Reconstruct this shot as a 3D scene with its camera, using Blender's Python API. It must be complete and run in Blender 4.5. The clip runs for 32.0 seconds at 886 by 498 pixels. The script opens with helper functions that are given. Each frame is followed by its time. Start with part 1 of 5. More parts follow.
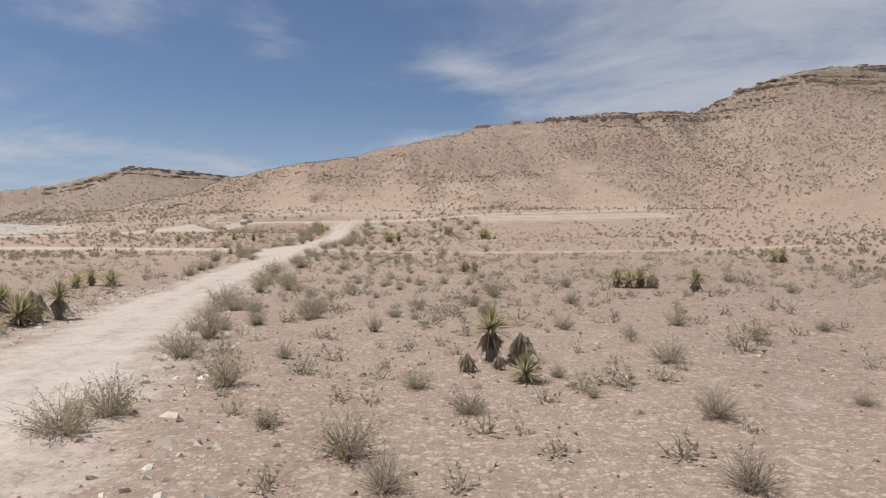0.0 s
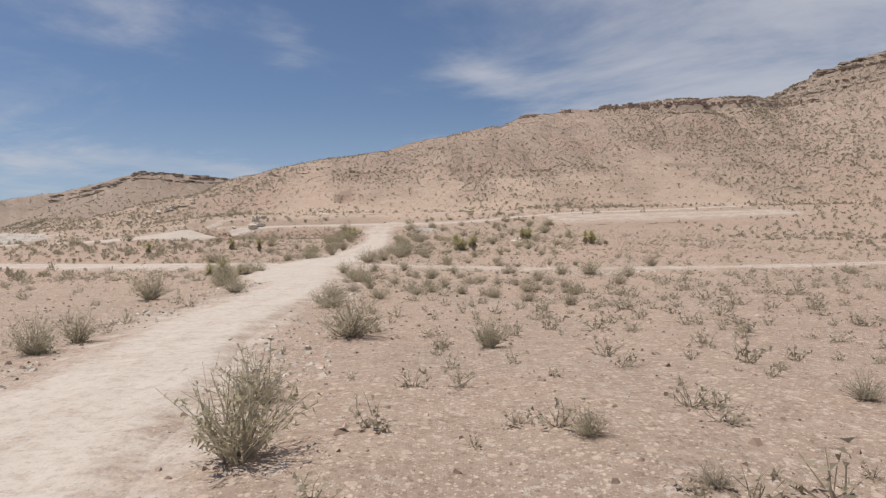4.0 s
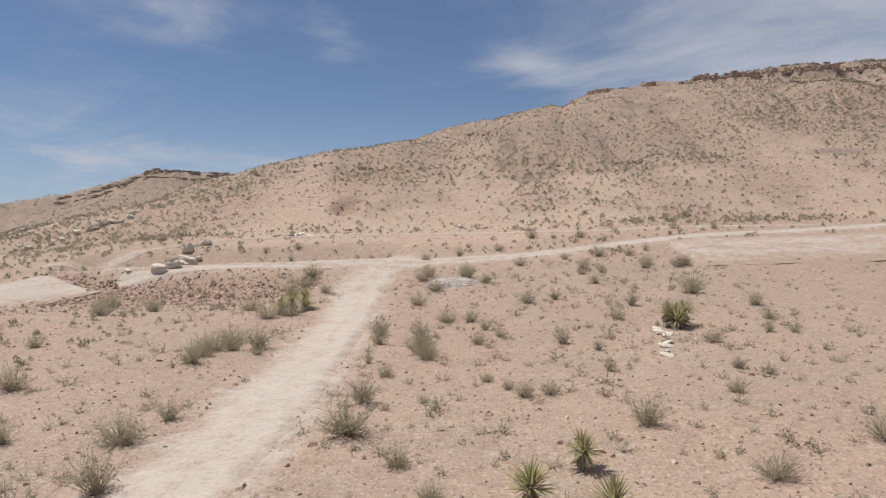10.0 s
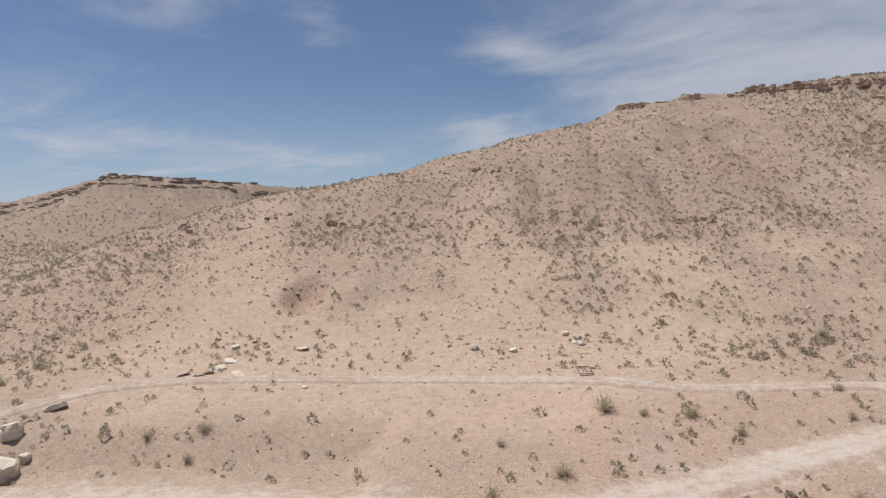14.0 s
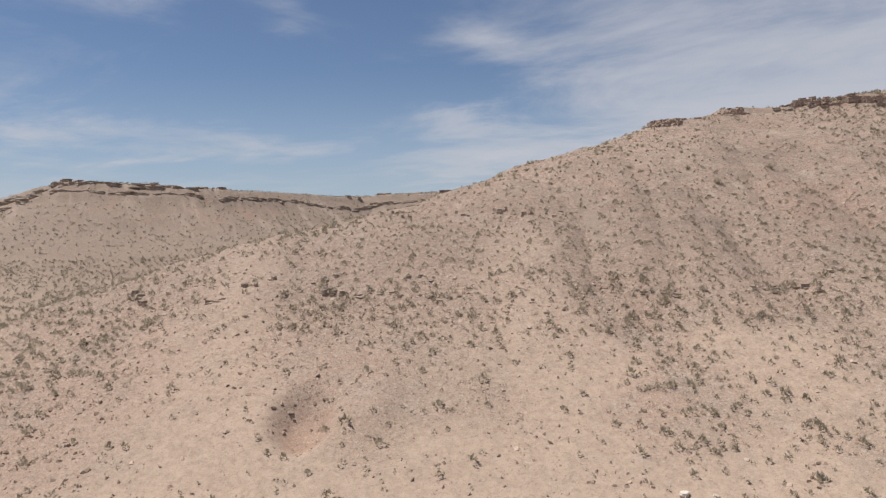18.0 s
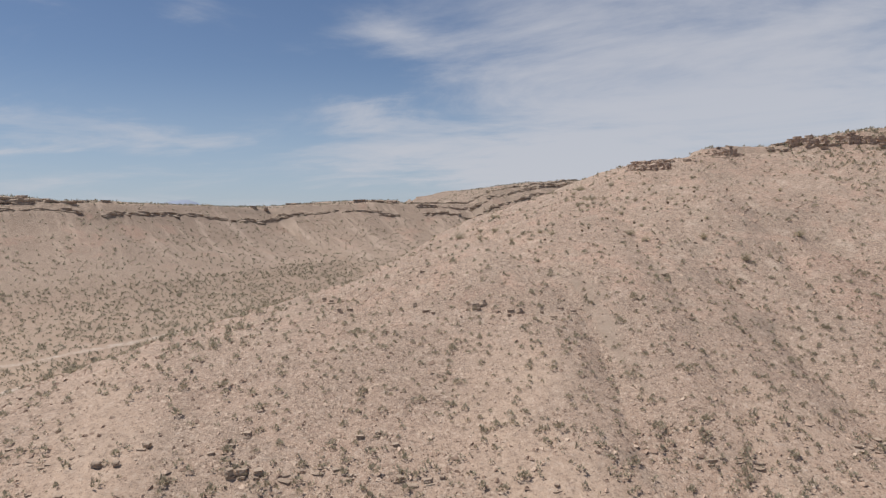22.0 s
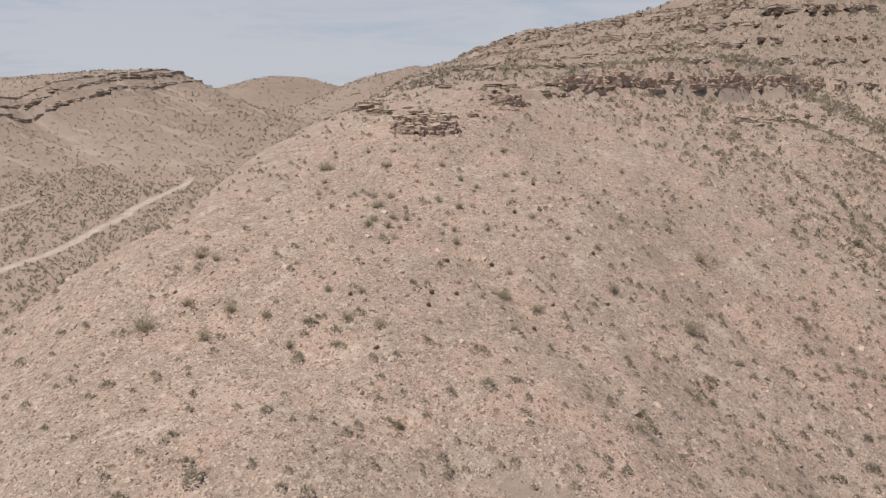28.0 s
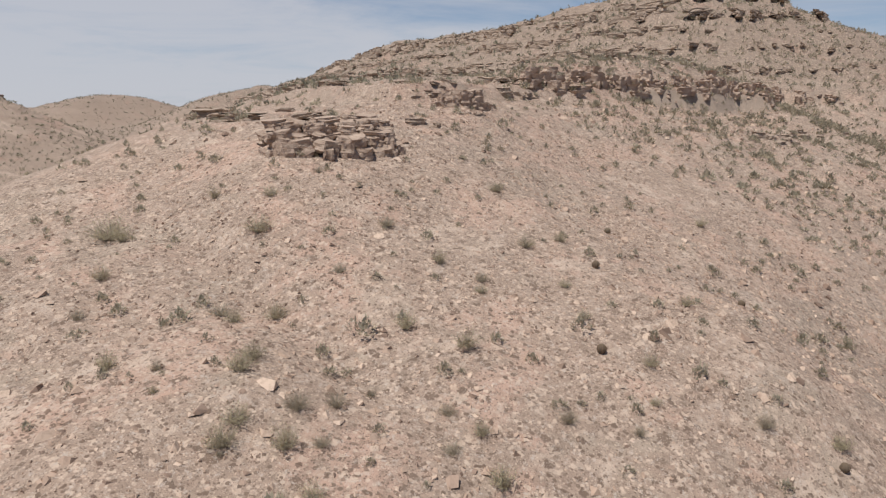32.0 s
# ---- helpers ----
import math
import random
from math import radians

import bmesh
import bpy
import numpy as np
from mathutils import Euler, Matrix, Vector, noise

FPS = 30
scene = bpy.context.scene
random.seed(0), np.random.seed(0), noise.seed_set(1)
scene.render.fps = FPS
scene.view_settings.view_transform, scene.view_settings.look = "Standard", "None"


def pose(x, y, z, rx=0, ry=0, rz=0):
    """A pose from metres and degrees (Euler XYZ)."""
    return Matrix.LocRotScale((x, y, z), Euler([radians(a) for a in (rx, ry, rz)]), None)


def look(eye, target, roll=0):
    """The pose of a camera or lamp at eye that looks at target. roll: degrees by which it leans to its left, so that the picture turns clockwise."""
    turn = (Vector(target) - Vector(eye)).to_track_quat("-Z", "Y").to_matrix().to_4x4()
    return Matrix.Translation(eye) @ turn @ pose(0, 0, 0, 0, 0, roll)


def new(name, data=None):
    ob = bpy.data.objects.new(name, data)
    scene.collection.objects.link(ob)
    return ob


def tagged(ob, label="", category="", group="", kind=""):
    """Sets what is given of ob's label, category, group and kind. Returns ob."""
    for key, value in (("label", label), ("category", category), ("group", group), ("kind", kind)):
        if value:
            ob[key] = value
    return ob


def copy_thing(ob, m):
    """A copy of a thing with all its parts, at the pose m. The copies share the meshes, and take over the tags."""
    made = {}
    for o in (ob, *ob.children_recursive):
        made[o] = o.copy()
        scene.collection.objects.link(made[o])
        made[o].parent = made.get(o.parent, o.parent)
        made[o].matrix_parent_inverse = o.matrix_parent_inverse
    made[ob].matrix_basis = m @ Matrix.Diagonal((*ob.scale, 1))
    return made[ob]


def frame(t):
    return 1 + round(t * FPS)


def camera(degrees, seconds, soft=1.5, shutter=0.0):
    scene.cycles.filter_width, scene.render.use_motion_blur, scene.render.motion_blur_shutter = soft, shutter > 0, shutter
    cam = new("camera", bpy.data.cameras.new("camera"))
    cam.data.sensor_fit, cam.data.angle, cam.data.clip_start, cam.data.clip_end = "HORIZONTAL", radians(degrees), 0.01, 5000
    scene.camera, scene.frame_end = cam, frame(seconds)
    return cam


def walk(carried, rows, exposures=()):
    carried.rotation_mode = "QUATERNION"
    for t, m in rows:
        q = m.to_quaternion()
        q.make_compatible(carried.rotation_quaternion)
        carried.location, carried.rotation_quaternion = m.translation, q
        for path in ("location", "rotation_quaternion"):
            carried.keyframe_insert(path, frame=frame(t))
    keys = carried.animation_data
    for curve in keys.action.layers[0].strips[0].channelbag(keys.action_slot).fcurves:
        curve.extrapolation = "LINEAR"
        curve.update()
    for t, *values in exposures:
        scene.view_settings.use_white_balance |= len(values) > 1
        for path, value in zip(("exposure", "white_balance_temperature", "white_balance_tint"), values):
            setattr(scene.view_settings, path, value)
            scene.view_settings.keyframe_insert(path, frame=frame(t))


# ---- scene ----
cam = camera(64.8, 32.0, soft=1.3)
METRES, EYE, TILT, LEAN, TURN = 350.0, 3.3, 0.0, 0.0, 0.0
ROWS = [
    (0.0, 0.0, 0.0, 0.0, 0.0, 0.0, -0.0),
    (0.5, -0.004, 0.0155, -0.0004, 0.08, 0.11, 0.06),
    (1.0, -0.008, 0.0312, -0.0003, 0.16, 0.2, 0.12),
    (1.5, -0.012, 0.0468, -0.0001, 0.26, 0.28, 0.19),
    (2.0, -0.0157, 0.0624, 0.0001, 0.4, 0.35, 0.24),
    (2.5, -0.0192, 0.0779, 0.0005, 0.63, 0.41, 0.33),
    (3.0, -0.0225, 0.0932, 0.0008, 0.96, 0.47, 0.43),
    (3.5, -0.0255, 0.1088, 0.0014, 1.3, 0.51, 0.49),
    (5.5, -0.032, 0.1732, 0.0046, 2.65, 0.5, 0.87),
    (6.0, -0.0322, 0.1893, 0.006, 3.0, 0.43, 0.89),
    (6.5, -0.0322, 0.2057, 0.0074, 3.37, 0.36, 0.93),
    (7.0, -0.0322, 0.222, 0.0088, 3.78, 0.3, 0.94),
    (7.5, -0.032, 0.2384, 0.0106, 4.08, 0.23, 0.98),
    (8.0, -0.0319, 0.2548, 0.013, 4.38, 0.15, 1.01),
    (8.5, -0.0317, 0.2714, 0.0158, 4.64, 0.08, 1.01),
    (9.0, -0.0317, 0.2879, 0.0191, 4.92, 0.01, 1.03),
    (9.5, -0.0317, 0.3045, 0.023, 5.21, -0.05, 1.01),
    (10.0, -0.0319, 0.3209, 0.0278, 5.53, -0.1, 1.0),
    (10.5, -0.0324, 0.3375, 0.034, 5.85, -0.18, 1.0),
    (11.0, -0.033, 0.3541, 0.0404, 6.01, -0.3, 0.98),
    (11.5, -0.0344, 0.3706, 0.0468, 6.09, -0.5, 0.93),
    (12.0, -0.0364, 0.3872, 0.0532, 6.16, -0.7, 0.92),
    (12.5, -0.0391, 0.4036, 0.0597, 6.12, -0.89, 0.9),
    (13.0, -0.0426, 0.4199, 0.0662, 5.89, -1.03, 0.89),
    (13.5, -0.0465, 0.4361, 0.0728, 5.54, -1.16, 0.9),
    (14.0, -0.0505, 0.4526, 0.0795, 4.36, -1.22, 0.93),
    (14.5, -0.0558, 0.4683, 0.0862, 3.68, -1.24, 0.98),
    (16.5, -0.0717, 0.5124, 0.0952, 3.81, -1.68, 1.11),
    (17.0, -0.0743, 0.5181, 0.0996, 3.53, -2.02, 1.17),
    (17.5, -0.0771, 0.5249, 0.1064, 2.78, -2.09, 1.25),
    (18.0, -0.0802, 0.5328, 0.1134, 1.92, -2.15, 1.3),
    (18.5, -0.083, 0.5418, 0.1186, 1.68, -2.14, 1.36),
    (19.0, -0.0855, 0.5515, 0.1205, 0.89, -2.13, 1.42),
    (19.5, -0.0879, 0.5626, 0.1226, -0.09, -2.18, 1.42),
    (20.0, -0.0903, 0.575, 0.1265, -0.79, -2.19, 1.37),
    (20.5, -0.0926, 0.5888, 0.1322, -1.34, -2.25, 1.29),
    (21.0, -0.0951, 0.6031, 0.1387, -2.49, -2.36, 1.24),
    (21.5, -0.0976, 0.6177, 0.1453, -4.08, -2.52, 1.2),
    (22.0, -0.0998, 0.6327, 0.1518, -5.66, -2.72, 1.19),
    (22.5, -0.102, 0.6478, 0.1586, -7.51, -2.96, 1.18),
    (23.0, -0.1037, 0.6633, 0.1654, -9.79, -3.21, 1.18),
    (23.5, -0.1054, 0.6789, 0.1718, -12.49, -3.53, 1.15),
    (24.0, -0.1066, 0.6947, 0.1783, -15.35, -5.31, 1.09),
    (24.5, -0.1074, 0.7107, 0.185, -18.36, -7.81, 1.07),
    (26.5, -0.1053, 0.7724, 0.2034, -26.96, -12.73, 1.02),
    (27.0, -0.1032, 0.7871, 0.1998, -33.84, -13.01, 0.89),
    (27.5, -0.1017, 0.8031, 0.1945, -39.08, -13.07, 0.68),
    (28.0, -0.0986, 0.8171, 0.1901, -39.28, -12.92, 0.54),
    (28.5, -0.0939, 0.8324, 0.1867, -39.15, -12.77, 0.42),
    (29.0, -0.0883, 0.8476, 0.1852, -39.09, -12.73, 0.29),
    (29.5, -0.0817, 0.8624, 0.1846, -40.65, -12.75, 0.23),
    (30.0, -0.0743, 0.8768, 0.1838, -44.13, -12.82, 0.22),
    (30.5, -0.0655, 0.8904, 0.1831, -46.8, -12.48, 0.17),
    (31.0, -0.055, 0.9025, 0.1825, -48.28, -12.0, 0.15),
    (31.5, -0.043, 0.9133, 0.1822, -49.77, -11.52, 0.09),
    (32.0, -0.0294, 0.9226, 0.1822, -51.28, -11.08, 0.01),
]
walk(cam, [(t, pose(0, 0, EYE, TILT, LEAN, TURN) @ pose(METRES * x, METRES * y, METRES * z, 90 + pitch, roll, yaw)) for t, x, y, z, yaw, pitch, roll in ROWS],
     exposures=[(0.0, 0.0), (32.0, 0.0)])

# ---------------------------------------------------------------- sun and sky
SUN_AZ, SUN_EL = -80.0, 66.0  # degrees from +y to the right, and above the horizon
sun = new("sun", bpy.data.lights.new("sun", "SUN"))
sun.data.energy, sun.data.angle, sun.data.color = 4.5, radians(0.6), (1.0, 0.965, 0.92)
sun.matrix_world = look((math.sin(radians(SUN_AZ)) * math.cos(radians(SUN_EL)), math.cos(radians(SUN_AZ)) * math.cos(radians(SUN_EL)), math.sin(radians(SUN_EL))), (0, 0, 0))


class Nodes:
    """Shortcuts for building a node tree."""

    def __init__(self, tree):
        self.tree = tree
        tree.nodes.clear()

    def add(self, kind, *links, **values):
        n = self.tree.nodes.new(kind)
        for key, v in values.items():
            if key == "op":
                n.operation = v
            elif key == "blend":
                n.data_type, n.blend_type = "RGBA", v
            elif key == "sky":
                n.sky_type = v
            elif key == "clamped":
                n.use_clamp = v
            elif key == "distance":
                n.distance = v
            elif key == "named":
                n.attribute_name = v
            else:
                n.inputs[key.replace("_", " ")].default_value = v
        for k, link in enumerate(links):
            if link is not None:
                if hasattr(link, "is_linked"):
                    self.tree.links.new(link, n.inputs[k])
                else:
                    n.inputs[k].default_value = link
        return n

    def math(self, op, a, b=0.0, c=0.0, clamped=False):
        return self.add("ShaderNodeMath", a, b, c, op=op, clamped=clamped).outputs[0]

    def vec(self, op, a, b=None):
        n = self.add("ShaderNodeVectorMath", a, b, op=op)
        return n.outputs[1] if op in ("DOT_PRODUCT", "LENGTH") else n.outputs[0]

    def noise(self, at_, scale, detail=4.0, rough_=0.55, twist=0.0):
        n = self.add("ShaderNodeTexNoise", Scale=scale, Detail=detail, Roughness=rough_, Distortion=twist)
        self.tree.links.new(at_, n.inputs["Vector"])
        return n.outputs[0]

    def ramp(self, fac, lo, hi, a=0.0, b=1.0):
        n = self.add("ShaderNodeMapRange", fac, lo, hi, a, b)
        n.interpolation_type = "SMOOTHSTEP"
        return n.outputs[0]

    def mix(self, fac, a, b, blend="MIX"):
        n = self.add("ShaderNodeMix", blend=blend)
        for sock, v in ((n.inputs[0], fac), (n.inputs[6], a), (n.inputs[7], b)):
            if hasattr(v, "is_linked"):
                self.tree.links.new(v, sock)
            else:
                sock.default_value = (*v, 1) if isinstance(v, tuple) else v
        return n.outputs[2]


world = bpy.data.worlds.new("sky")
scene.world = world
world.use_nodes = True
w = Nodes(world.node_tree)
sky = w.add("ShaderNodeTexSky", sky="NISHITA")
sky.sun_disc, sky.sun_elevation, sky.sun_rotation, sky.altitude, sky.dust_density, sky.air_density, sky.ozone_density = False, radians(SUN_EL), radians(SUN_AZ), 900, 0.25, 1.0, 2.2
way = w.add("ShaderNodeTexCoord").outputs["Generated"]
parts = w.add("ShaderNodeSeparateXYZ", way).outputs
# thin high cloud: a flat sheet far above, drawn out along one wind
height = w.math("ADD", w.math("MAXIMUM", parts[2], 0.0), 0.10)
u, v = w.math("DIVIDE", parts[0], height), w.math("DIVIDE", parts[1], height)
sheet = w.add("ShaderNodeCombineXYZ", w.math("ADD", w.math("MULTIPLY", u, 0.45), w.math("MULTIPLY", v, -0.22)), w.math("ADD", w.math("MULTIPLY", v, 0.55), w.math("MULTIPLY", u, 0.30)), 3.7).outputs[0]
streak = w.noise(sheet, 1.5, 9, 0.62, 0.45)
cover = w.noise(sheet, 0.34, 2, 0.5, 0.3)
bearing = w.math("ARCTAN2", parts[0], parts[1])
east = w.ramp(bearing, -0.06, 0.40, 0.0, 0.37)
gone = w.ramp(bearing, 0.62, 1.2, 0.0, 0.20)
much = w.math("ADD", w.math("ADD", streak, w.math("MULTIPLY", w.math("SUBTRACT", cover, 0.5), 0.7)), w.math("SUBTRACT", east, gone))
fray = w.math("SUBTRACT", w.noise(sheet, 2.6, 6, 0.62, 0.6), 0.5)
curl = w.math("SUBTRACT", w.noise(sheet, 1.1, 4, 0.6, 0.3), 0.5)
# single wisps: bearing, height, half width, half height in degrees, and how thick
for az, el, wide, high, thick in ((-13, 16.5, 3.6, 1.7, 0.15), (3.5, 14, 3.6, 1.0, 0.18), (-29, 7.6, 8, 1.7, 0.38), (-1.5, 8.2, 5.4, 1.3, 0.34), (-16, 5.8, 6, 0.9, 0.25), (8, 4.6, 13, 1.8, 0.30), (-26, 18, 5, 1.7, 0.12)):
    da, de = w.math("DIVIDE", w.math("SUBTRACT", bearing, radians(az)), radians(wide)), w.math("DIVIDE", w.math("SUBTRACT", parts[2], math.sin(radians(el))), radians(high * 1.25))
    da, de = w.math("ADD", da, w.math("MULTIPLY", curl, 4.0)), w.math("ADD", w.math("ADD", de, w.math("MULTIPLY", fray, 3.6)), w.math("MULTIPLY", da, 0.35))
    bell = w.math("EXPONENT", w.math("MULTIPLY", w.math("ADD", w.math("MULTIPLY", da, da), w.math("MULTIPLY", de, de)), -1.0))
    much = w.math("ADD", much, w.math("MULTIPLY", bell, thick))
veil = w.ramp(much, 0.47, 0.95, 0.0, 0.80)
haze = w.ramp(parts[2], 0.0, 0.22, 0.6, 0.0)
blue = w.mix(haze, w.mix(1.0, sky.outputs[0], (1.08, 1.07, 1.14), "MULTIPLY"), (5.6, 6.9, 9.0))
white = w.mix(veil, blue, (8.4, 8.5, 9.2))
back = w.add("ShaderNodeBackground", white, Strength=0.066)
w.tree.links.new(back.outputs[0], w.add("ShaderNodeOutputWorld").inputs[0])

# ---------------------------------------------------------------- materials
def material(name, build):
    m = bpy.data.materials.new(name)
    m.use_nodes = True
    n = Nodes(m.node_tree)
    colour, rough_, bump, *thin = build(n)
    s = n.add("ShaderNodeBsdfPrincipled")
    for key, v in (("Base Color", colour), ("Roughness", rough_), ("Normal", bump)):
        if hasattr(v, "is_linked"):
            n.tree.links.new(v, s.inputs[key])
        elif v is not None:
            s.inputs[key].default_value = (*v, 1) if isinstance(v, tuple) else v
    s.inputs["Specular IOR Level"].default_value = 0.25
    last = s.outputs[0]
    if thin:  # leaves and fine twigs let part of the light through
        t = n.add("ShaderNodeBsdfTranslucent")
        n.tree.links.new(colour, t.inputs[0])
        last = n.add("ShaderNodeMixShader", thin[0], last, t.outputs[0]).outputs[0]
    n.tree.links.new(last, n.add("ShaderNodeOutputMaterial").inputs[0])
    return m


def bumped(n, height, strength, distance):
    b = n.add("ShaderNodeBump", Strength=strength, Distance=distance)
    n.tree.links.new(height, b.inputs["Height"])
    return b.outputs[0]


def soil(n, worn=False):
    g = n.add("ShaderNodeNewGeometry").outputs
    p = g["Position"]
    xyz, nrm = n.add("ShaderNodeSeparateXYZ", p).outputs, n.add("ShaderNodeSeparateXYZ", g["Normal"]).outputs
    broad, mid, small, grain = n.noise(p, 0.022, 3, 0.5), n.noise(p, 0.16, 4, 0.6), n.noise(p, 1.1, 5, 0.65), n.noise(p, 9.0, 3, 0.7)
    tan, pink, grey = (0.465, 0.342, 0.250), (0.485, 0.328, 0.243), (0.395, 0.308, 0.235)
    c = n.mix(n.ramp(broad, 0.42, 0.62, 0.0, 0.7), tan, pink)
    c = n.mix(n.ramp(mid, 0.48, 0.68, 0.0, 0.75), c, grey)
    c = n.mix(n.ramp(xyz[2], 0.4, 3.2, 0.64, 0.10), c, (0.272, 0.215, 0.172))
    c = n.mix(n.math("MULTIPLY", n.ramp(xyz[0], -4, 22), n.math("MULTIPLY", n.ramp(xyz[2], 1.2, 4, 0.5, 0.14), n.ramp(mid, 0.3, 0.6, 0.5, 1.0))), c, (0.225, 0.167, 0.128))
    hill = n.ramp(xyz[2], 26, 42)
    c = n.mix(n.math("MULTIPLY", hill, 0.75), c, (0.345, 0.262, 0.204))
    # salmon, chalky and grey-olive patches on the spur
    spur = n.ramp(xyz[2], 34, 50)
    for seed, lo, hi, share, tint in ((0.21, 0.50, 0.60, 0.75, (0.52, 0.352, 0.268)), (0.29, 0.56, 0.66, 0.7, (0.60, 0.485, 0.385)), (0.17, 0.54, 0.64, 0.55, (0.37, 0.31, 0.24))):
        c = n.mix(n.math("MULTIPLY", spur, n.ramp(n.noise(p, seed, 5, 0.65, 0.3), lo, hi, 0.0, share)), c, tint)
    c = n.mix(n.ramp(xyz[2], 67, 77, 0.0, 0.85), c, (0.215, 0.167, 0.126))
    # the valley and its far slopes lie under a browner pavement of stones
    c = n.mix(n.ramp(xyz[1], 380, 520, 0.0, 0.6), c, (0.24, 0.19, 0.146))
    layer = n.noise(n.add("ShaderNodeCombineXYZ", n.math("MULTIPLY", xyz[0], 0.004), n.math("MULTIPLY", xyz[1], 0.004), n.math("MULTIPLY", xyz[2], 0.32)).outputs[0], 1.0, 4, 0.6)
    c = n.mix(n.math("MULTIPLY", n.math("MULTIPLY", n.ramp(xyz[1], 480, 560), n.ramp(xyz[2], 36, 50)), n.ramp(layer, 0.40, 0.60, 0.25, 0.75)), c, (0.225, 0.17, 0.128))
    # slides of pale debris run down the far slope
    run = n.add("ShaderNodeCombineXYZ", n.math("ADD", n.math("MULTIPLY", xyz[0], 0.075), n.math("MULTIPLY", xyz[1], 0.045)), n.math("ADD", n.math("MULTIPLY", xyz[0], -0.006), n.math("MULTIPLY", xyz[1], 0.008)), n.math("MULTIPLY", xyz[2], 0.006)).outputs[0]
    slide = n.math("MULTIPLY", n.ramp(n.noise(run, 1.5, 5, 0.68, 0.25), 0.50, 0.63), n.math("MULTIPLY", n.ramp(xyz[1], 500, 600), n.math("MULTIPLY", n.ramp(xyz[2], 22, 34), n.ramp(xyz[1], 800, 920, 1.0, 0.0))))
    c = n.mix(n.math("MULTIPLY", slide, 0.8), c, (0.49, 0.39, 0.31))
    pale = n.ramp(n.noise(p, 0.09, 4, 0.7), 0.58, 0.74, 0.0, 0.6)
    c = n.mix(pale, c, (0.46, 0.38, 0.31))
    red = n.math("MULTIPLY", n.ramp(n.noise(p, 0.05, 4, 0.6, 0.4), 0.56, 0.68, 0.0, 0.5), hill)
    c = n.mix(red, c, (0.40, 0.235, 0.175))
    clean = n.add("ShaderNodeAttribute", named="bare").outputs["Fac"]
    c = n.mix(n.math("MULTIPLY", clean, n.ramp(small, 0.25, 0.7, 0.35, 0.85)), c, (0.55, 0.42, 0.315))
    iron = n.add("ShaderNodeAttribute", named="iron").outputs["Fac"]
    c = n.mix(n.math("MULTIPLY", iron, n.ramp(mid, 0.3, 0.6, 0.4, 0.9)), c, (0.40, 0.24, 0.172))
    if worn:
        wear = n.add("ShaderNodeAttribute", named="wear").outputs["Fac"]
        stray = n.math("ADD", n.math("MULTIPLY", n.math("SUBTRACT", n.noise(p, 0.9, 5, 0.7), 0.5), 1.5), n.math("MULTIPLY", n.math("SUBTRACT", n.noise(p, 0.22, 3, 0.6), 0.5), 0.7))
        mask = n.ramp(n.math("ADD", wear, stray), 0.10, 0.85)
        t = n.mix(n.noise(p, 0.4, 4, 0.6), (0.555, 0.488, 0.42), (0.67, 0.602, 0.525))
        t = n.mix(n.ramp(n.noise(p, 3.5, 5, 0.7), 0.45, 0.7, 0.0, 0.5), t, (0.36, 0.28, 0.215))
        c = n.mix(n.math("MULTIPLY", mask, 0.88), c, t)
    # grit and stones, light and dark, at three sizes
    keep = n.math("SUBTRACT", 1.0, n.math("MAXIMUM", n.math("MULTIPLY", clean, 0.5), n.math("MULTIPLY", mask, 0.62)))
    lift = None
    up = n.ramp(xyz[2], 1.5, 8, 0.2, 0.9)
    twist = n.add("ShaderNodeTexNoise", Scale=2.4, Detail=4.0)
    n.tree.links.new(p, twist.inputs["Vector"])
    bent = n.vec("ADD", p, n.vec("MULTIPLY", twist.outputs["Color"], (0.7, 0.7, 0.7)))
    for scale, lo, hi, share, size in ((1.5, 0.36, 0.30, 0.85, n.ramp(xyz[2], 14, 30, 0.0, 1.0)), (24.0, 0.46, 0.34, 0.8, 1.0), (11.0, 0.44, 0.34, 0.9, 1.0), (2.8, 0.38, 0.32, 0.95, n.ramp(xyz[2], 10, 24, 0.2, 1.0)), (5.0, 0.42, 0.34, 0.9, n.ramp(xyz[2], 1.5, 7, 0.7, 1.0))):
        spots = n.add("ShaderNodeTexVoronoi", Scale=scale)
        n.tree.links.new(bent if scale < 5 else p, spots.inputs["Vector"])
        shade = n.add("ShaderNodeSeparateColor", spots.outputs["Color"]).outputs
        stone = n.math("MULTIPLY", n.ramp(n.math("ADD", spots.outputs["Distance"], n.math("MULTIPLY", n.math("SUBTRACT", small, 0.5), 0.3)), lo, hi), n.math("MULTIPLY", keep, size))
        c = n.mix(n.math("MULTIPLY", stone, n.ramp(shade[0], 0.70, 0.84, 0.0, share)), c, (0.60, 0.47, 0.365))
        c = n.mix(n.math("MULTIPLY", stone, n.ramp(shade[0], 0.32, 0.18, 0.0, share)), c, n.mix(n.ramp(xyz[2], 17, 32), (0.26, 0.19, 0.14), (0.175, 0.122, 0.09)))
        high = n.math("MULTIPLY", n.math("MULTIPLY", stone, n.math("ABSOLUTE", n.math("SUBTRACT", shade[0], 0.5))), (1.6 if scale > 5 else 0.3) / scale)
        lift = high if lift is None else n.math("ADD", lift, high)
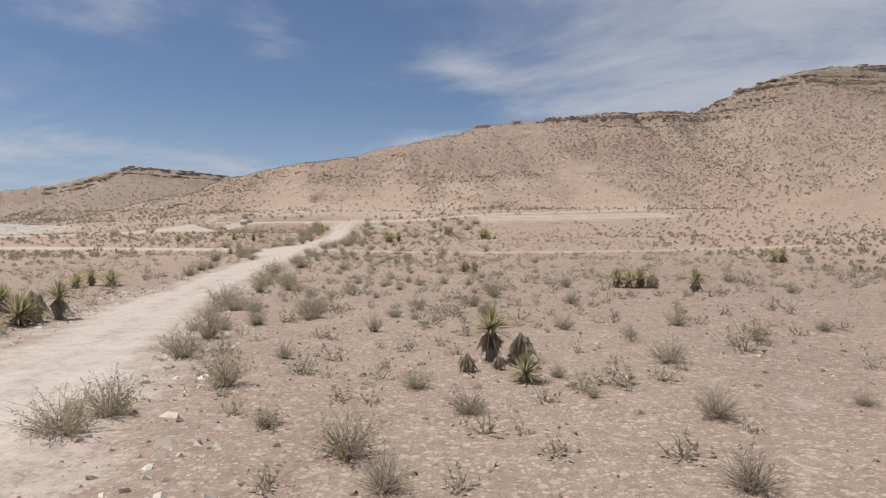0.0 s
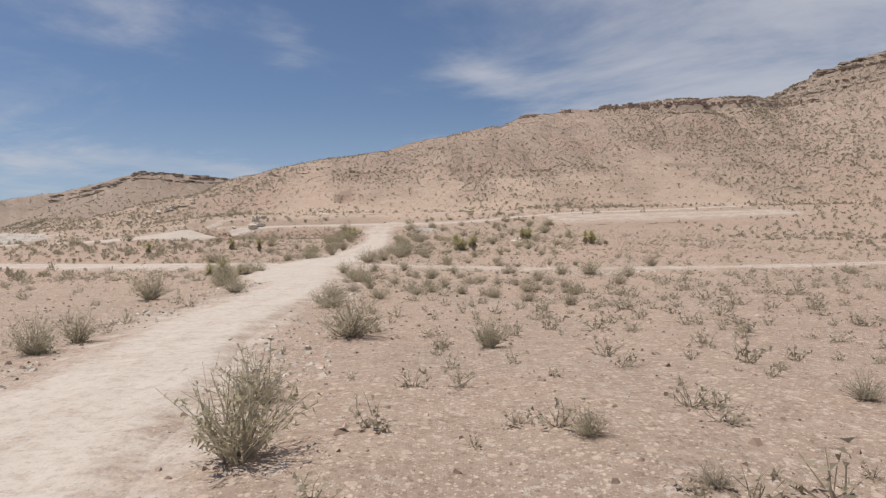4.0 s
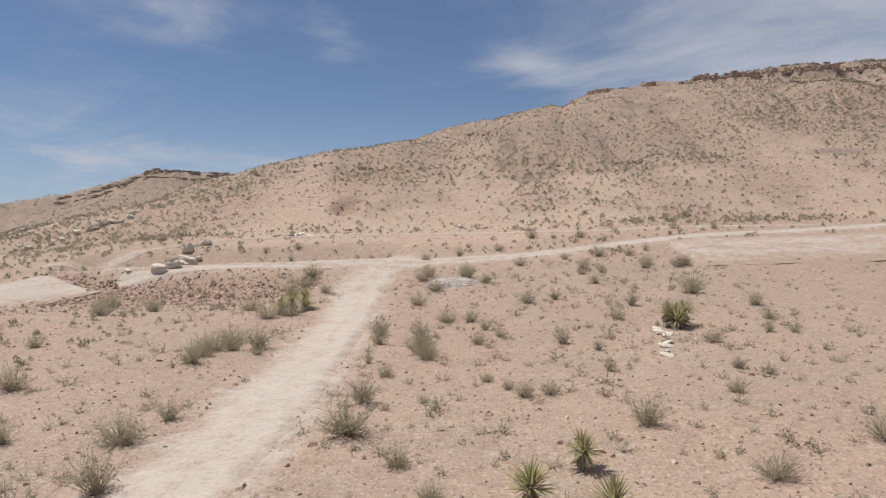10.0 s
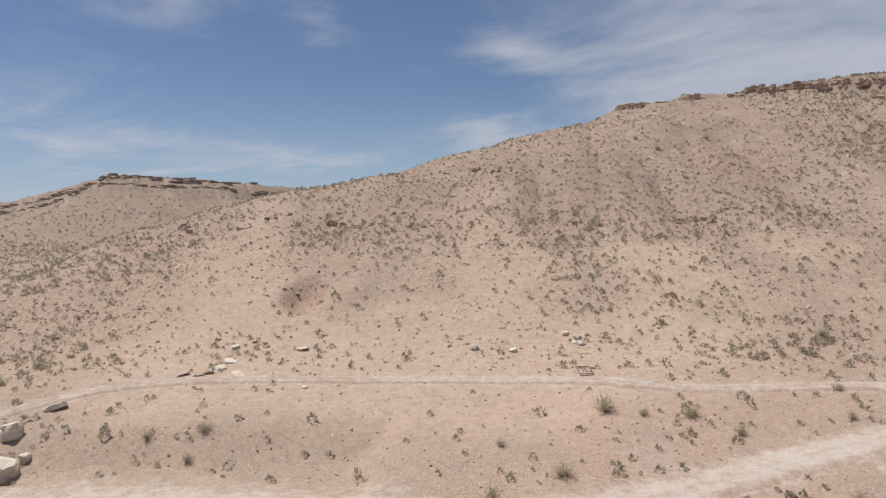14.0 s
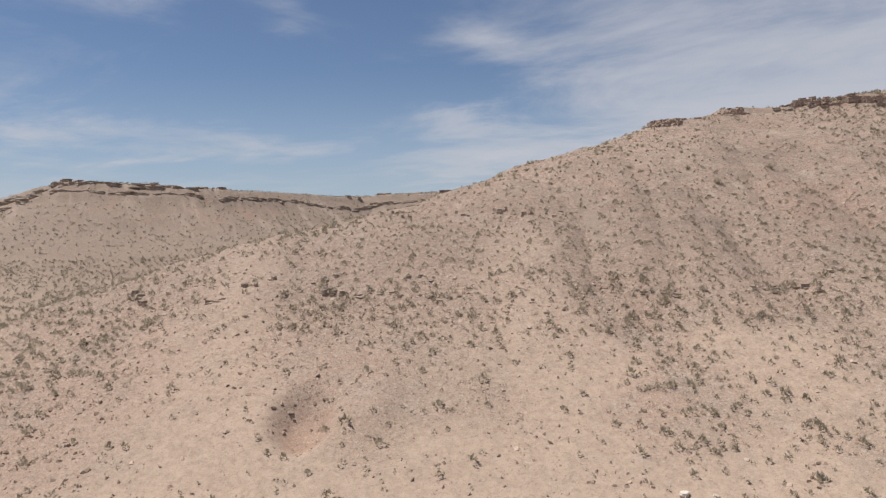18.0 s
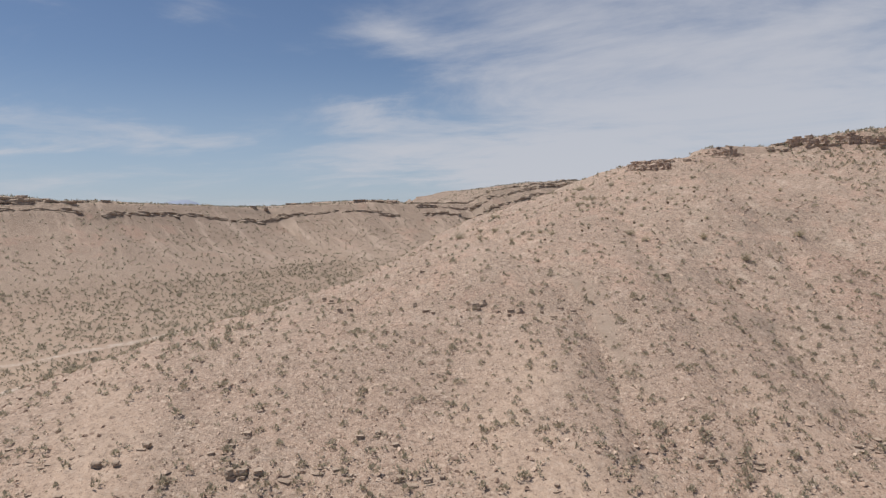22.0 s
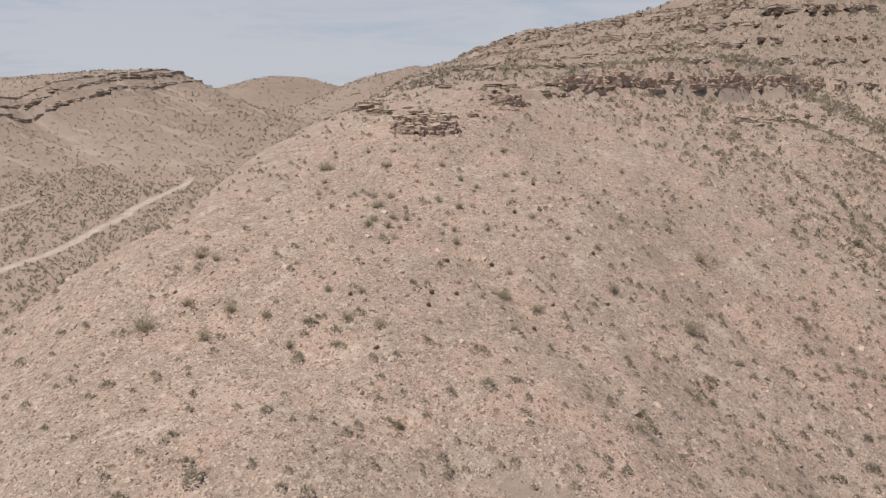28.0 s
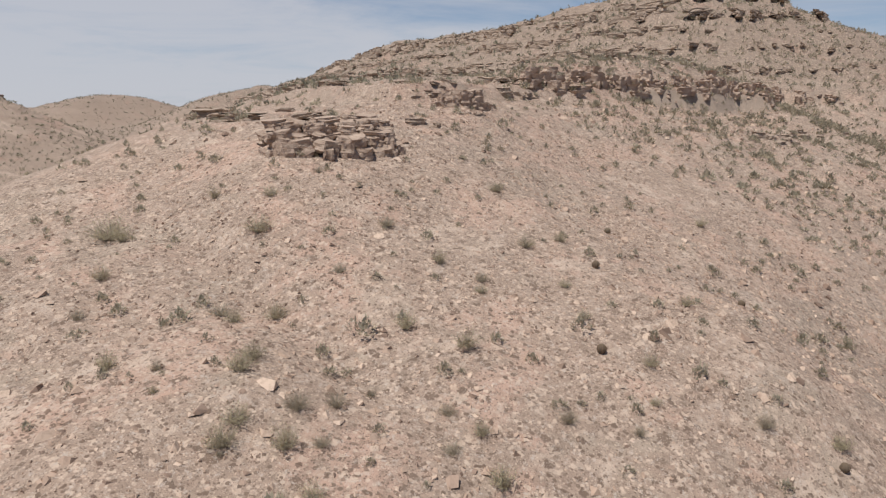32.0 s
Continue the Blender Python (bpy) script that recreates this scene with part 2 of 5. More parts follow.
    speck = n.math("MULTIPLY", n.ramp(n.noise(p, 2.6, 6, 0.8), 0.485, 0.44, 0.0, 0.4), n.math("MULTIPLY", n.math("MULTIPLY", keep, n.math("MULTIPLY", n.ramp(xyz[2], 17, 32, 0.5, 0.9), n.ramp(xyz[2], 42, 54, 1.0, 0.75))), n.ramp(mid, 0.3, 0.62, 0.35, 1.0)))
    c = n.mix(speck, c, (0.195, 0.145, 0.11))
    # broken bits a hand to a metre across, dark and pale, thicker up the hill
    bits = n.noise(p, 1.25, 8, 0.82, 0.25)
    thick = n.math("MULTIPLY", n.math("MULTIPLY", keep, n.ramp(xyz[2], 17, 31, 0.35, 1.0)), n.ramp(n.noise(p, 0.12, 3, 0.6), 0.35, 0.6, 0.45, 1.0))
    c = n.mix(n.math("MULTIPLY", n.ramp(bits, 0.465, 0.435, 0.0, 0.45), thick), c, (0.185, 0.138, 0.105))
    c = n.mix(n.math("MULTIPLY", n.ramp(bits, 0.560, 0.585, 0.0, 0.5), n.math("MULTIPLY", thick, n.ramp(xyz[2], 64, 74, 1.0, 0.3))), c, (0.55, 0.45, 0.36))
    glint = n.math("MULTIPLY", n.ramp(n.noise(p, 3.9, 6, 0.85), 0.555, 0.60, 0.0, 0.8), keep)
    c = n.mix(glint, c, (0.52, 0.445, 0.375))
    c = n.mix(n.ramp(small, 0.32, 0.6, 0.18, 0.0), c, (0.25, 0.19, 0.145))
    c = n.mix(n.math("MULTIPLY", mask, 0.38), c, t)
    c = n.mix(1.0, c, (0.885, 0.862, 0.85), "MULTIPLY")
    # bare rock where it is steep, in beds
    bed = n.add("ShaderNodeCombineXYZ", n.math("MULTIPLY", xyz[0], 0.05), n.math("MULTIPLY", xyz[1], 0.05), n.math("MULTIPLY", xyz[2], 1.3)).outputs[0]
    stone_c = n.mix(n.noise(bed, 1.0, 5, 0.7, 0.4), (0.235, 0.178, 0.135), (0.40, 0.315, 0.245))
    steep = n.ramp(n.math("ADD", nrm[2], n.math("MULTIPLY", n.math("SUBTRACT", small, 0.5), 0.25)), 0.84, 0.70)
    c = n.mix(n.math("MULTIPLY", steep, n.ramp(xyz[2], 28, 36)), c, stone_c)
    h = n.math("ADD", n.math("MULTIPLY", small, 0.35), n.math("ADD", n.math("MULTIPLY", grain, 0.2), n.math("ADD", lift, n.math("MULTIPLY", bits, 0.2))))
    return c, 0.95, bumped(n, n.math("MULTIPLY", h, n.ramp(xyz[2], 1.5, 7, 0.6, 1.0)), 1.0, 0.15)


def track(n):
    return soil(n, True)


def rock(dark, light, scale=1.4):
    def build(n):
        g = n.add("ShaderNodeNewGeometry").outputs
        p = g["Position"]
        xyz = n.add("ShaderNodeSeparateXYZ", p).outputs
        bed = n.add("ShaderNodeCombineXYZ", n.math("MULTIPLY", xyz[0], 0.35), n.math("MULTIPLY", xyz[1], 0.35), n.math("MULTIPLY", xyz[2], 2.2)).outputs[0]
        c = n.mix(n.ramp(n.noise(bed, scale, 6, 0.68, 0.3), 0.3, 0.7), dark, light)
        c = n.mix(n.ramp(n.noise(p, scale * 4, 4, 0.7), 0.52, 0.7, 0.0, 0.5), c, tuple(0.66 * k for k in dark))
        one = n.math("MULTIPLY", n.add("ShaderNodeObjectInfo").outputs["Random"], 0.45)
        c = n.mix(one, c, light)
        h = n.math("ADD", n.noise(bed, scale * 2.2, 6, 0.7), n.math("MULTIPLY", n.noise(p, scale * 9, 3, 0.7), 0.35))
        return c, 0.92, bumped(n, h, 0.9, 0.2)
    return build


def stones(n):
    g = n.add("ShaderNodeNewGeometry").outputs
    k = g["Random Per Island"]
    c = n.mix(n.ramp(k, 0.0, 0.5), (0.22, 0.150, 0.112), (0.43, 0.310, 0.232))
    c = n.mix(n.ramp(k, 0.55, 1.0), c, (0.56, 0.425, 0.325))
    c = n.mix(n.ramp(n.noise(g["Position"], 7.0, 3, 0.6), 0.45, 0.7, 0.0, 0.35), c, (0.2, 0.14, 0.1))
    return c, 0.92, bumped(n, n.noise(g["Position"], 14.0, 3, 0.7), 0.5, 0.03)


def pale_stones(n):
    g = n.add("ShaderNodeNewGeometry").outputs
    c = n.mix(g["Random Per Island"], (0.42, 0.35, 0.28), (0.70, 0.62, 0.52))
    return n.mix(n.ramp(n.noise(g["Position"], 9.0, 3, 0.6), 0.45, 0.7, 0.0, 0.3), c, (0.36, 0.29, 0.22)), 0.92, None


def plant(dark, light):
    def build(n):
        g = n.add("ShaderNodeNewGeometry").outputs
        k = g["Random Per Island"]
        c = n.mix(k, dark, light)
        c = n.mix(n.math("MULTIPLY", n.add("ShaderNodeObjectInfo").outputs["Random"], 0.35), c, (0.33, 0.285, 0.205))
        c = n.mix(n.ramp(n.noise(g["Position"], 0.35, 2, 0.5), 0.35, 0.65, 0.0, 0.4), c, (0.30, 0.25, 0.18))
        return c, 0.85, None, 0.48
    return build


MAT = {
    "soil": material("desert_soil", track),
    "track": material("crushed_gravel", track),
    "ledge": material("ledge_rock", rock((0.255, 0.19, 0.143), (0.45, 0.35, 0.268))),
    "red_ledge": material("reddish_ledge_rock", rock((0.30, 0.212, 0.162), (0.48, 0.365, 0.28))),
    "rim": material("rim_rock", rock((0.25, 0.19, 0.142), (0.41, 0.325, 0.25), 0.5)),
    "boulder": material("pale_limestone", rock((0.54, 0.455, 0.36), (0.78, 0.685, 0.56))),
    "stones": material("loose_stone", stones),
    "pale_stones": material("crushed_limestone", pale_stones),
    "twig": material("grey_twig", plant((0.36, 0.31, 0.235), (0.61, 0.53, 0.42))),
    "leaf": material("olive_leaf", plant((0.35, 0.318, 0.19), (0.60, 0.535, 0.35))),
    "scrub": material("dry_scrub", plant((0.31, 0.275, 0.19), (0.54, 0.475, 0.355))),
    "far_scrub": material("far_scrub", plant((0.31, 0.28, 0.20), (0.51, 0.455, 0.345))),
    "valley_scrub": material("valley_scrub", plant((0.20, 0.192, 0.135), (0.36, 0.332, 0.245))),
    "blade": material("yucca_blade", plant((0.37, 0.345, 0.16), (0.64, 0.57, 0.31))),
    "thatch": material("dead_yucca_leaf", plant((0.55, 0.46, 0.34), (0.78, 0.70, 0.56))),
    "bark": material("yucca_bark", plant((0.33, 0.26, 0.19), (0.50, 0.42, 0.32))),
    "heap": material("crushed_white_rock", rock((0.34, 0.285, 0.235), (0.62, 0.55, 0.475), 2.0)),
    "cactus": material("cactus_rib", plant((0.13, 0.09, 0.06), (0.27, 0.18, 0.12))),
    "board": material("weathered_plywood", rock((0.42, 0.33, 0.20), (0.54, 0.44, 0.29), 3.0)),
    "batten": material("grey_timber", rock((0.15, 0.12, 0.09), (0.26, 0.21, 0.16), 5.0)),
    # rock colour shifted to blue-grey: the haze of distance is painted in
    "range": material("haze_tinted_range", rock((0.20, 0.23, 0.30), (0.27, 0.30, 0.37), 0.004)),
}


# ---------------------------------------------------------------- meshes
def mesh_of(name, verts, faces, mat, smooth=False):
    me = bpy.data.meshes.new(name)
    me.from_pydata(verts, [], faces)
    me.materials.append(MAT[mat])
    if smooth:
        me.polygons.foreach_set("use_smooth", np.ones(len(me.polygons), bool))
    me.update()
    return me


def part(name, me, parent, label=""):
    ob = new(name, me)
    ob.parent = parent
    if label:
        tagged(ob, label)
    return ob


def thing(name, label, category, group="", m=None):
    ob = tagged(new(name), label, category, group)
    if m is not None:
        ob.matrix_basis = m
    return ob


def sheet_faces(nx, ny):
    i = np.arange(nx * ny).reshape(ny, nx)
    return np.stack([i[:-1, :-1], i[:-1, 1:], i[1:, 1:], i[1:, :-1]], -1).reshape(-1, 4)


def stuff_mesh(name, shapes, places, mat):
    """One mesh out of many copies: shapes is a list of (verts, tris); places rows of x, y, z, size, width, turn, shape."""
    vs, fs, gone = [], [], 0
    for k, (sv, sf) in enumerate(shapes):
        rows = places[places[:, 6].astype(int) == k]
        if not len(rows):
            continue
        c, s = np.cos(rows[:, 5])[:, None], np.sin(rows[:, 5])[:, None]
        hx, hz = rows[:, 4][:, None], rows[:, 3][:, None]
        v = np.stack([rows[:, 0][:, None] + hx * (c * sv[:, 0] - s * sv[:, 1]), rows[:, 1][:, None] + hx * (s * sv[:, 0] + c * sv[:, 1]), rows[:, 2][:, None] + hz * sv[:, 2]], -1)
        f = sf[None] + (np.arange(len(rows)) * len(sv))[:, None, None] + gone
        vs.append(v.reshape(-1, 3))
        fs.append(f.reshape(-1, 3))
        gone += len(rows) * len(sv)
    v, f = np.concatenate(vs), np.concatenate(fs)
    me = bpy.data.meshes.new(name)
    me.vertices.add(len(v))
    me.vertices.foreach_set("co", v.astype(np.float32).ravel())
    me.loops.add(len(f) * 3)
    me.loops.foreach_set("vertex_index", f.astype(np.int32).ravel())
    me.polygons.add(len(f))
    me.polygons.foreach_set("loop_start", np.arange(len(f), dtype=np.int32) * 3)
    me.polygons.foreach_set("use_smooth", np.zeros(len(f), bool))
    me.update(calc_edges=True)
    me.materials.append(MAT[mat])
    return me

# ---------------------------------------------------------------- the lie of the land
def hash01(i, j, seed):
    """A pseudo-random number from 0 to 1 for each lattice point."""
    n = (i.astype(np.int64) * 374761393 + j.astype(np.int64) * 668265263 + seed * 974711) & 0x7FFFFFFF
    n = ((n ^ (n >> 13)) * 1274126177) & 0x7FFFFFFF
    n = ((n ^ (n >> 16)) * 1911520717) & 0x7FFFFFFF
    return ((n ^ (n >> 15)) & 0xFFFFFF) / float(0xFFFFFF)


def wave(x, y, size, seed):
    """Smooth noise from -1 to 1 with features about size metres wide."""
    u, v = x / size, y / size
    i, j = np.floor(u), np.floor(v)
    a, b = u - i, v - j
    a, b = a * a * a * (a * (a * 6 - 15) + 10), b * b * b * (b * (b * 6 - 15) + 10)
    top = hash01(i, j, seed) * (1 - a) + hash01(i + 1, j, seed) * a
    low = hash01(i, j + 1, seed) * (1 - a) + hash01(i + 1, j + 1, seed) * a
    return 2 * (top * (1 - b) + low * b) - 1


def rough(x, y, size, seed, octaves=3):
    return sum(wave(x + 17.3 * k, y - 9.1 * k, size / 2.0 ** k, seed + k) * 0.5 ** k for k in range(octaves))


def step(a, b, t):
    k = np.clip((t - a) / (b - a), 0, 1)
    return k * k * (3 - 2 * k)


def over(a, b, soft):
    """The higher of two heights, with a rounded foot."""
    k = np.clip(0.5 + 0.5 * (a - b) / soft, 0, 1)
    return b * (1 - k) + a * k + soft * k * (1 - k)


def under(a, b, soft):
    return -over(-a, -b, soft)


def along(x, y, line):
    """Distance to a line of corners, the side (positive to its left), and the line's own height and way there."""
    best = np.full(np.shape(x), 1e9)
    side, height, way = np.zeros(np.shape(x)), np.zeros(np.shape(x)), np.zeros(np.shape(x))
    gone = 0.0
    for (ax, ay, az), (bx, by, bz) in zip(line, line[1:]):
        lx, ly = bx - ax, by - ay
        size = math.hypot(lx, ly)
        t = np.clip(((x - ax) * lx + (y - ay) * ly) / size ** 2, 0, 1)
        d = np.hypot(x - ax - t * lx, y - ay - t * ly)
        s = lx * (y - ay) - ly * (x - ax)
        near = d < best
        best = np.where(near, d, best)
        side, height, way = np.where(near, s, side), np.where(near, az + t * (bz - az), height), np.where(near, gone + t * size, way)
        gone += size
    return best, np.sign(side), height, way


def inside(x, y, ring):
    """Signed distance to a ring of corners (positive inside), and the height given at the nearest edge."""
    d, _, z, way = along(x, y, list(ring) + [ring[0]])
    hit = np.zeros(np.shape(x), bool)
    for (ax, ay, _), (bx, by, _) in zip(ring, list(ring[1:]) + [ring[0]]):
        cross = (ay > y) != (by > y)
        hit ^= cross & (x < (bx - ax) * (y - ay) / ((by - ay) or 1e-9) + ax)
    return np.where(hit, d, -d), z, way


# crest of the long spur, from its foot up to the bench and along the bench's valley side
SPUR = [(-420, 60, 0), (-190, 192, 0), (-100, 258, 0), (-62, 290, 0), (-42, 305, 0), (-17, 321, 0), (4, 343, 0), (20, 361, 0), (58, 405, 0), (118, 474, 0), (226, 600, 0), (330, 720, 0), (552, 980, 0)]
# broad swells and hollows of the spur: centre, reach, height
SWELLS = [(0, 350, 20, -1.8), (-7, 285, 34, -1.9), (-70, 277, 20, -2.8), (60, 310, 20, -3.2), (20, 330, 12, 3.3), (20, 250, 20, 2.6), (-16, 316, 12, 3.1), (3, 353, 34, -1.2), (31, 288, 12, -1.6), (2, 326, 12, -1.5), (8, 359, 12, -1.9), (-20, 310, 12, -1.9)]
# caps of the mesas: corners with the rim's height
CAP = [(173, 390, 94), (196, 372, 97), (228, 370, 95), (300, 400, 95), (420, 470, 98), (420, 690, 92), (300, 700, 88), (238, 560, 95), (218, 512, 97), (190, 430, 96)]
RIM = [(-1500, 420, 14), (-700, 520, 26), (-420, 575, 44), (-330, 590, 56), (-266, 592, 73), (-200, 612, 68), (-112, 752, 65), (-40, 768, 68), (45, 788, 65), (68, 794, 76), (92, 801, 80), (150, 816, 85), (185, 850, 66), (260, 1050, 60), (340, 1300, 55), (300, 2000, 60), (-1500, 2000, 60)]
KNOLLS = [[(400, 1240, 80), (520, 1230, 80), (560, 1330, 80), (420, 1380, 80)], [(440, 985, 86), (520, 960, 88), (600, 1010, 86), (600, 1120, 82), (480, 1100, 82)]]
# two-way tracks: centre line with half the width as third number
PLAIN_Y = [-4000, -200, 0, 18, 30, 48, 66, 97, 115, 131, 151, 176, 192, 205, 232, 245, 300]
PLAIN_Z = [-30, -2.4, 0.1, 0.35, 0.5, 0.95, 1.55, 2.5, 3.2, 4.3, 5.5, 7.1, 9.0, 11.0, 15.0, 16.4, 17.0]


# hard beds: height, half the zone that each one draws in, how strongly it shows, how sheer it stands, and where it begins
BEDS = ((33.5, 1.4, 0.6, 0.45, 0), (45.0, 1.0, 0.3, 0.5, 0), (60.8, 1.5, 0.8, 0.4, 400), (64.6, 1.6, 0.85, 0.4, 400), (68.6, 2.5, 0.95, 0.35, 0), (74.5, 2.0, 0.8, 0.4, 0), (80.5, 2.2, 0.8, 0.4, 0), (85.0, 1.6, 0.8, 0.4, 0), (90.0, 3.0, 0.95, 0.33, 0), (96.5, 2.0, 0.8, 0.4, 0), (103.5, 3.2, 0.95, 0.33, 0))


def bare(x, y):
    """Smooth fans of fine debris at the hill's foot, and the scraped ground beside the tracks: 0 to 1."""
    fan = step(-0.12, 0.36, np.abs(wave(x + 0.15 * y, y * 0.25, 24, 5)) + 0.20 * rough(x, y, 9, 17, 2) - 0.14 - 0.55 * np.clip((y - 246) / 60, 0, 1)) * step(234, 244, y) * step(335, 300, y) * step(-78, -56, x)
    cut = step(1.0, 0.6, np.hypot((x + 26) / 48, (y - 238) / 23) + 0.12 * rough(x, y, 14, 15, 2))
    return np.clip(fan + cut, 0, 1)


def iron(x, y):
    """Red subsoil laid open in the bank below the pad and in a scar on the slope: 0 to 1."""
    bank = step(199, 196, y + 0.1 * (x + 50)) * step(182, 190, y) * step(-74, -66, x) * step(-30, -37, x)
    scar = step(1.2, 0.7, np.hypot((x + 46) / 2.4, (y - 259) / 4.6) + 0.6 * rough(x, y, 4, 19, 3))
    return np.clip(0.8 * bank + scar, 0, 1)


def land(x, y, fine=True):
    """The height of the ground at x, y."""
    x, y = np.asarray(x, float), np.asarray(y, float)
    wx, wy = x + 5 * rough(x, y, 60, 3, 2), y + 5 * rough(x, y, 60, 9, 2)
    plain = np.interp(y, PLAIN_Y, PLAIN_Z) * 0.5 + np.interp(y + 9, PLAIN_Y, PLAIN_Z) * 0.25 + np.interp(y - 9, PLAIN_Y, PLAIN_Z) * 0.25
    plain = plain + 0.3 * step(90, 130, y) + 0.9 * step(-15, 20, x) * step(190, 215, y)
    plain = plain - 4.5 * step(-70, -125, x) * step(150, 215, y)
    d, side, _, way = along(x, y, SPUR)
    dn = d * side
    valley = 11.5 + 0.046 * (0.6 * x + 0.8 * y - 341) + 0.5 * rough(x, y, 40, 21, 2)
    base = plain * (1 - step(-10, 70, dn)) + valley * step(-10, 70, dn)
    # flank that looks at the plain, cut by shallow gullies, capped by the bench
    gully = np.abs(wave(x + 0.15 * y, y * 0.25, 24, 5)) * 3.0 + np.abs(wave(x - 0.1 * y, y * 0.3, 11, 6)) * 1.2
    lift = step(246, 300, y)
    flank = 16.6 + 0.472 * (y - 246) + (gully - 1.25) * lift + 1.2 * rough(x, y, 30, 31, 2) * lift
    bench = 69.5 + 0.035 * (y - 358) + 3.8 * step(48, 75, x) * step(390, 368, y) + 3.0 * step(60, 130, x) + 0.8 * rough(x, y, 25, 41, 2)
    hill = under(flank, bench, 2.0)
    for sx, sy, reach, rise in SWELLS:
        hill = hill + rise * np.exp(-((x - sx) ** 2 + (y - sy) ** 2) / reach ** 2)
    soft = 0.36 * np.logaddexp(0, (dn + 1) / 4.0) * 4.0 + 0.45 * np.logaddexp(0, (dn - 18) / 3.0) * 3.0
    cut = np.abs(wave(way, dn * 0.3, 20, 8)) * 1.8 * step(0, 25, dn)
    hill = hill - soft + cut
    dc, cz, _ = inside(wx, wy, CAP)
    upper = np.where(dc < 0, cz + 0.50 * dc, np.minimum(cz + 4.0 * step(3, 5.5, dc) + 0.30 * dc, cz + 1.0 + 13.5 * np.exp(-np.hypot(x - 252, y - 402) ** 2 / 52.0 ** 2)))
    upper = upper + 1.2 * rough(x, y, 26, 51, 3)
    hill = over(hill, upper, 2.0)
    df, fz, fw = inside(wx, wy, RIM)
    chute = np.abs(wave(fw, df * 0.15, 26, 12)) * 3.5 * step(2, -30, df) * step(-100, -60, df)
    down = np.clip(df, -190, 0)
    far = np.where(df < 0, fz + 0.50 * down + 0.0011 * down ** 2 + 0.2 * np.minimum(df + 190, 0), fz + np.minimum(0.05 * df, 2.0)) - chute - 1.3 * step(-0.5, -3.5, df) * step(-90, -40, df) - 0.8 * step(-12, -15, df) * step(-90, -40, df) + 0.8 * rough(x, y, 30, 61, 3)
    top = over(hill, far, 2.0)
    for k, ring in enumerate(KNOLLS):
        dk, kz, _ = inside(wx, wy, ring)
        top = np.maximum(top, np.where(dk < 0, kz + 0.42 * dk, kz - 2 + 15 * (1 - np.exp(-dk / 28))))
    # hard beds stand out as ledges where the slopes cross them
    wob = 1.0 * rough(x, y, 45, 71, 2)
    for bed, half, strength, power, begin in BEDS:
        u = (top - (bed + wob)) / half
        here = strength * step(begin - 30, begin + 1, y) * np.clip(0.62 + 1.5 * rough(x + 7 * bed, y, 34, int(80 + bed), 2), 0.0, 1.0)
        shaped = bed + wob + half * np.sign(u) * np.abs(u) ** power
        top = np.where(np.abs(u) < 1, top * (1 - here) + shaped * here, top)
    z = over(top, base, 2.5)
    # made ground: a levelled pad where the tracks meet, with a bank on its outer side
    pad = step(0, -5, np.maximum(np.abs(x + 52) - 26, 0.7 * (np.abs(y - 212 - 0.12 * (x + 52)) - 9)))
    z = z * (1 - pad) + (10.6 + 0.02 * (x + 52)) * pad
    z = z - 1.3 * step(199.5, 196.0, y + 0.1 * (x + 50)) * step(170, 188, y) * step(-72, -64, x) * step(-31, -36, x)
    z = z - 2.2 * step(1.0, 0.25, np.hypot((x + 46) / 4.2, (y - 260) / 6.5)) + 0.9 * step(1.0, 0.2, np.hypot((x + 39.5) / 5, (y - 262) / 7))
    return z + grit(x, y, z) if fine else z


def grit(x, y, z):
    """Small bumps on the ground, more of them up the hill."""
    near = step(620, 380, np.hypot(x, y - 150))
    low = near * (0.16 * rough(x, y, 7, 91, 2) + 0.07 * rough(x, y, 1.9, 95, 2))
    return low + step(20, 40, z) * near * (0.16 * rough(x, y, 3.1, 99, 3) + 0.10 * np.abs(rough(x, y, 1.7, 103, 2)))


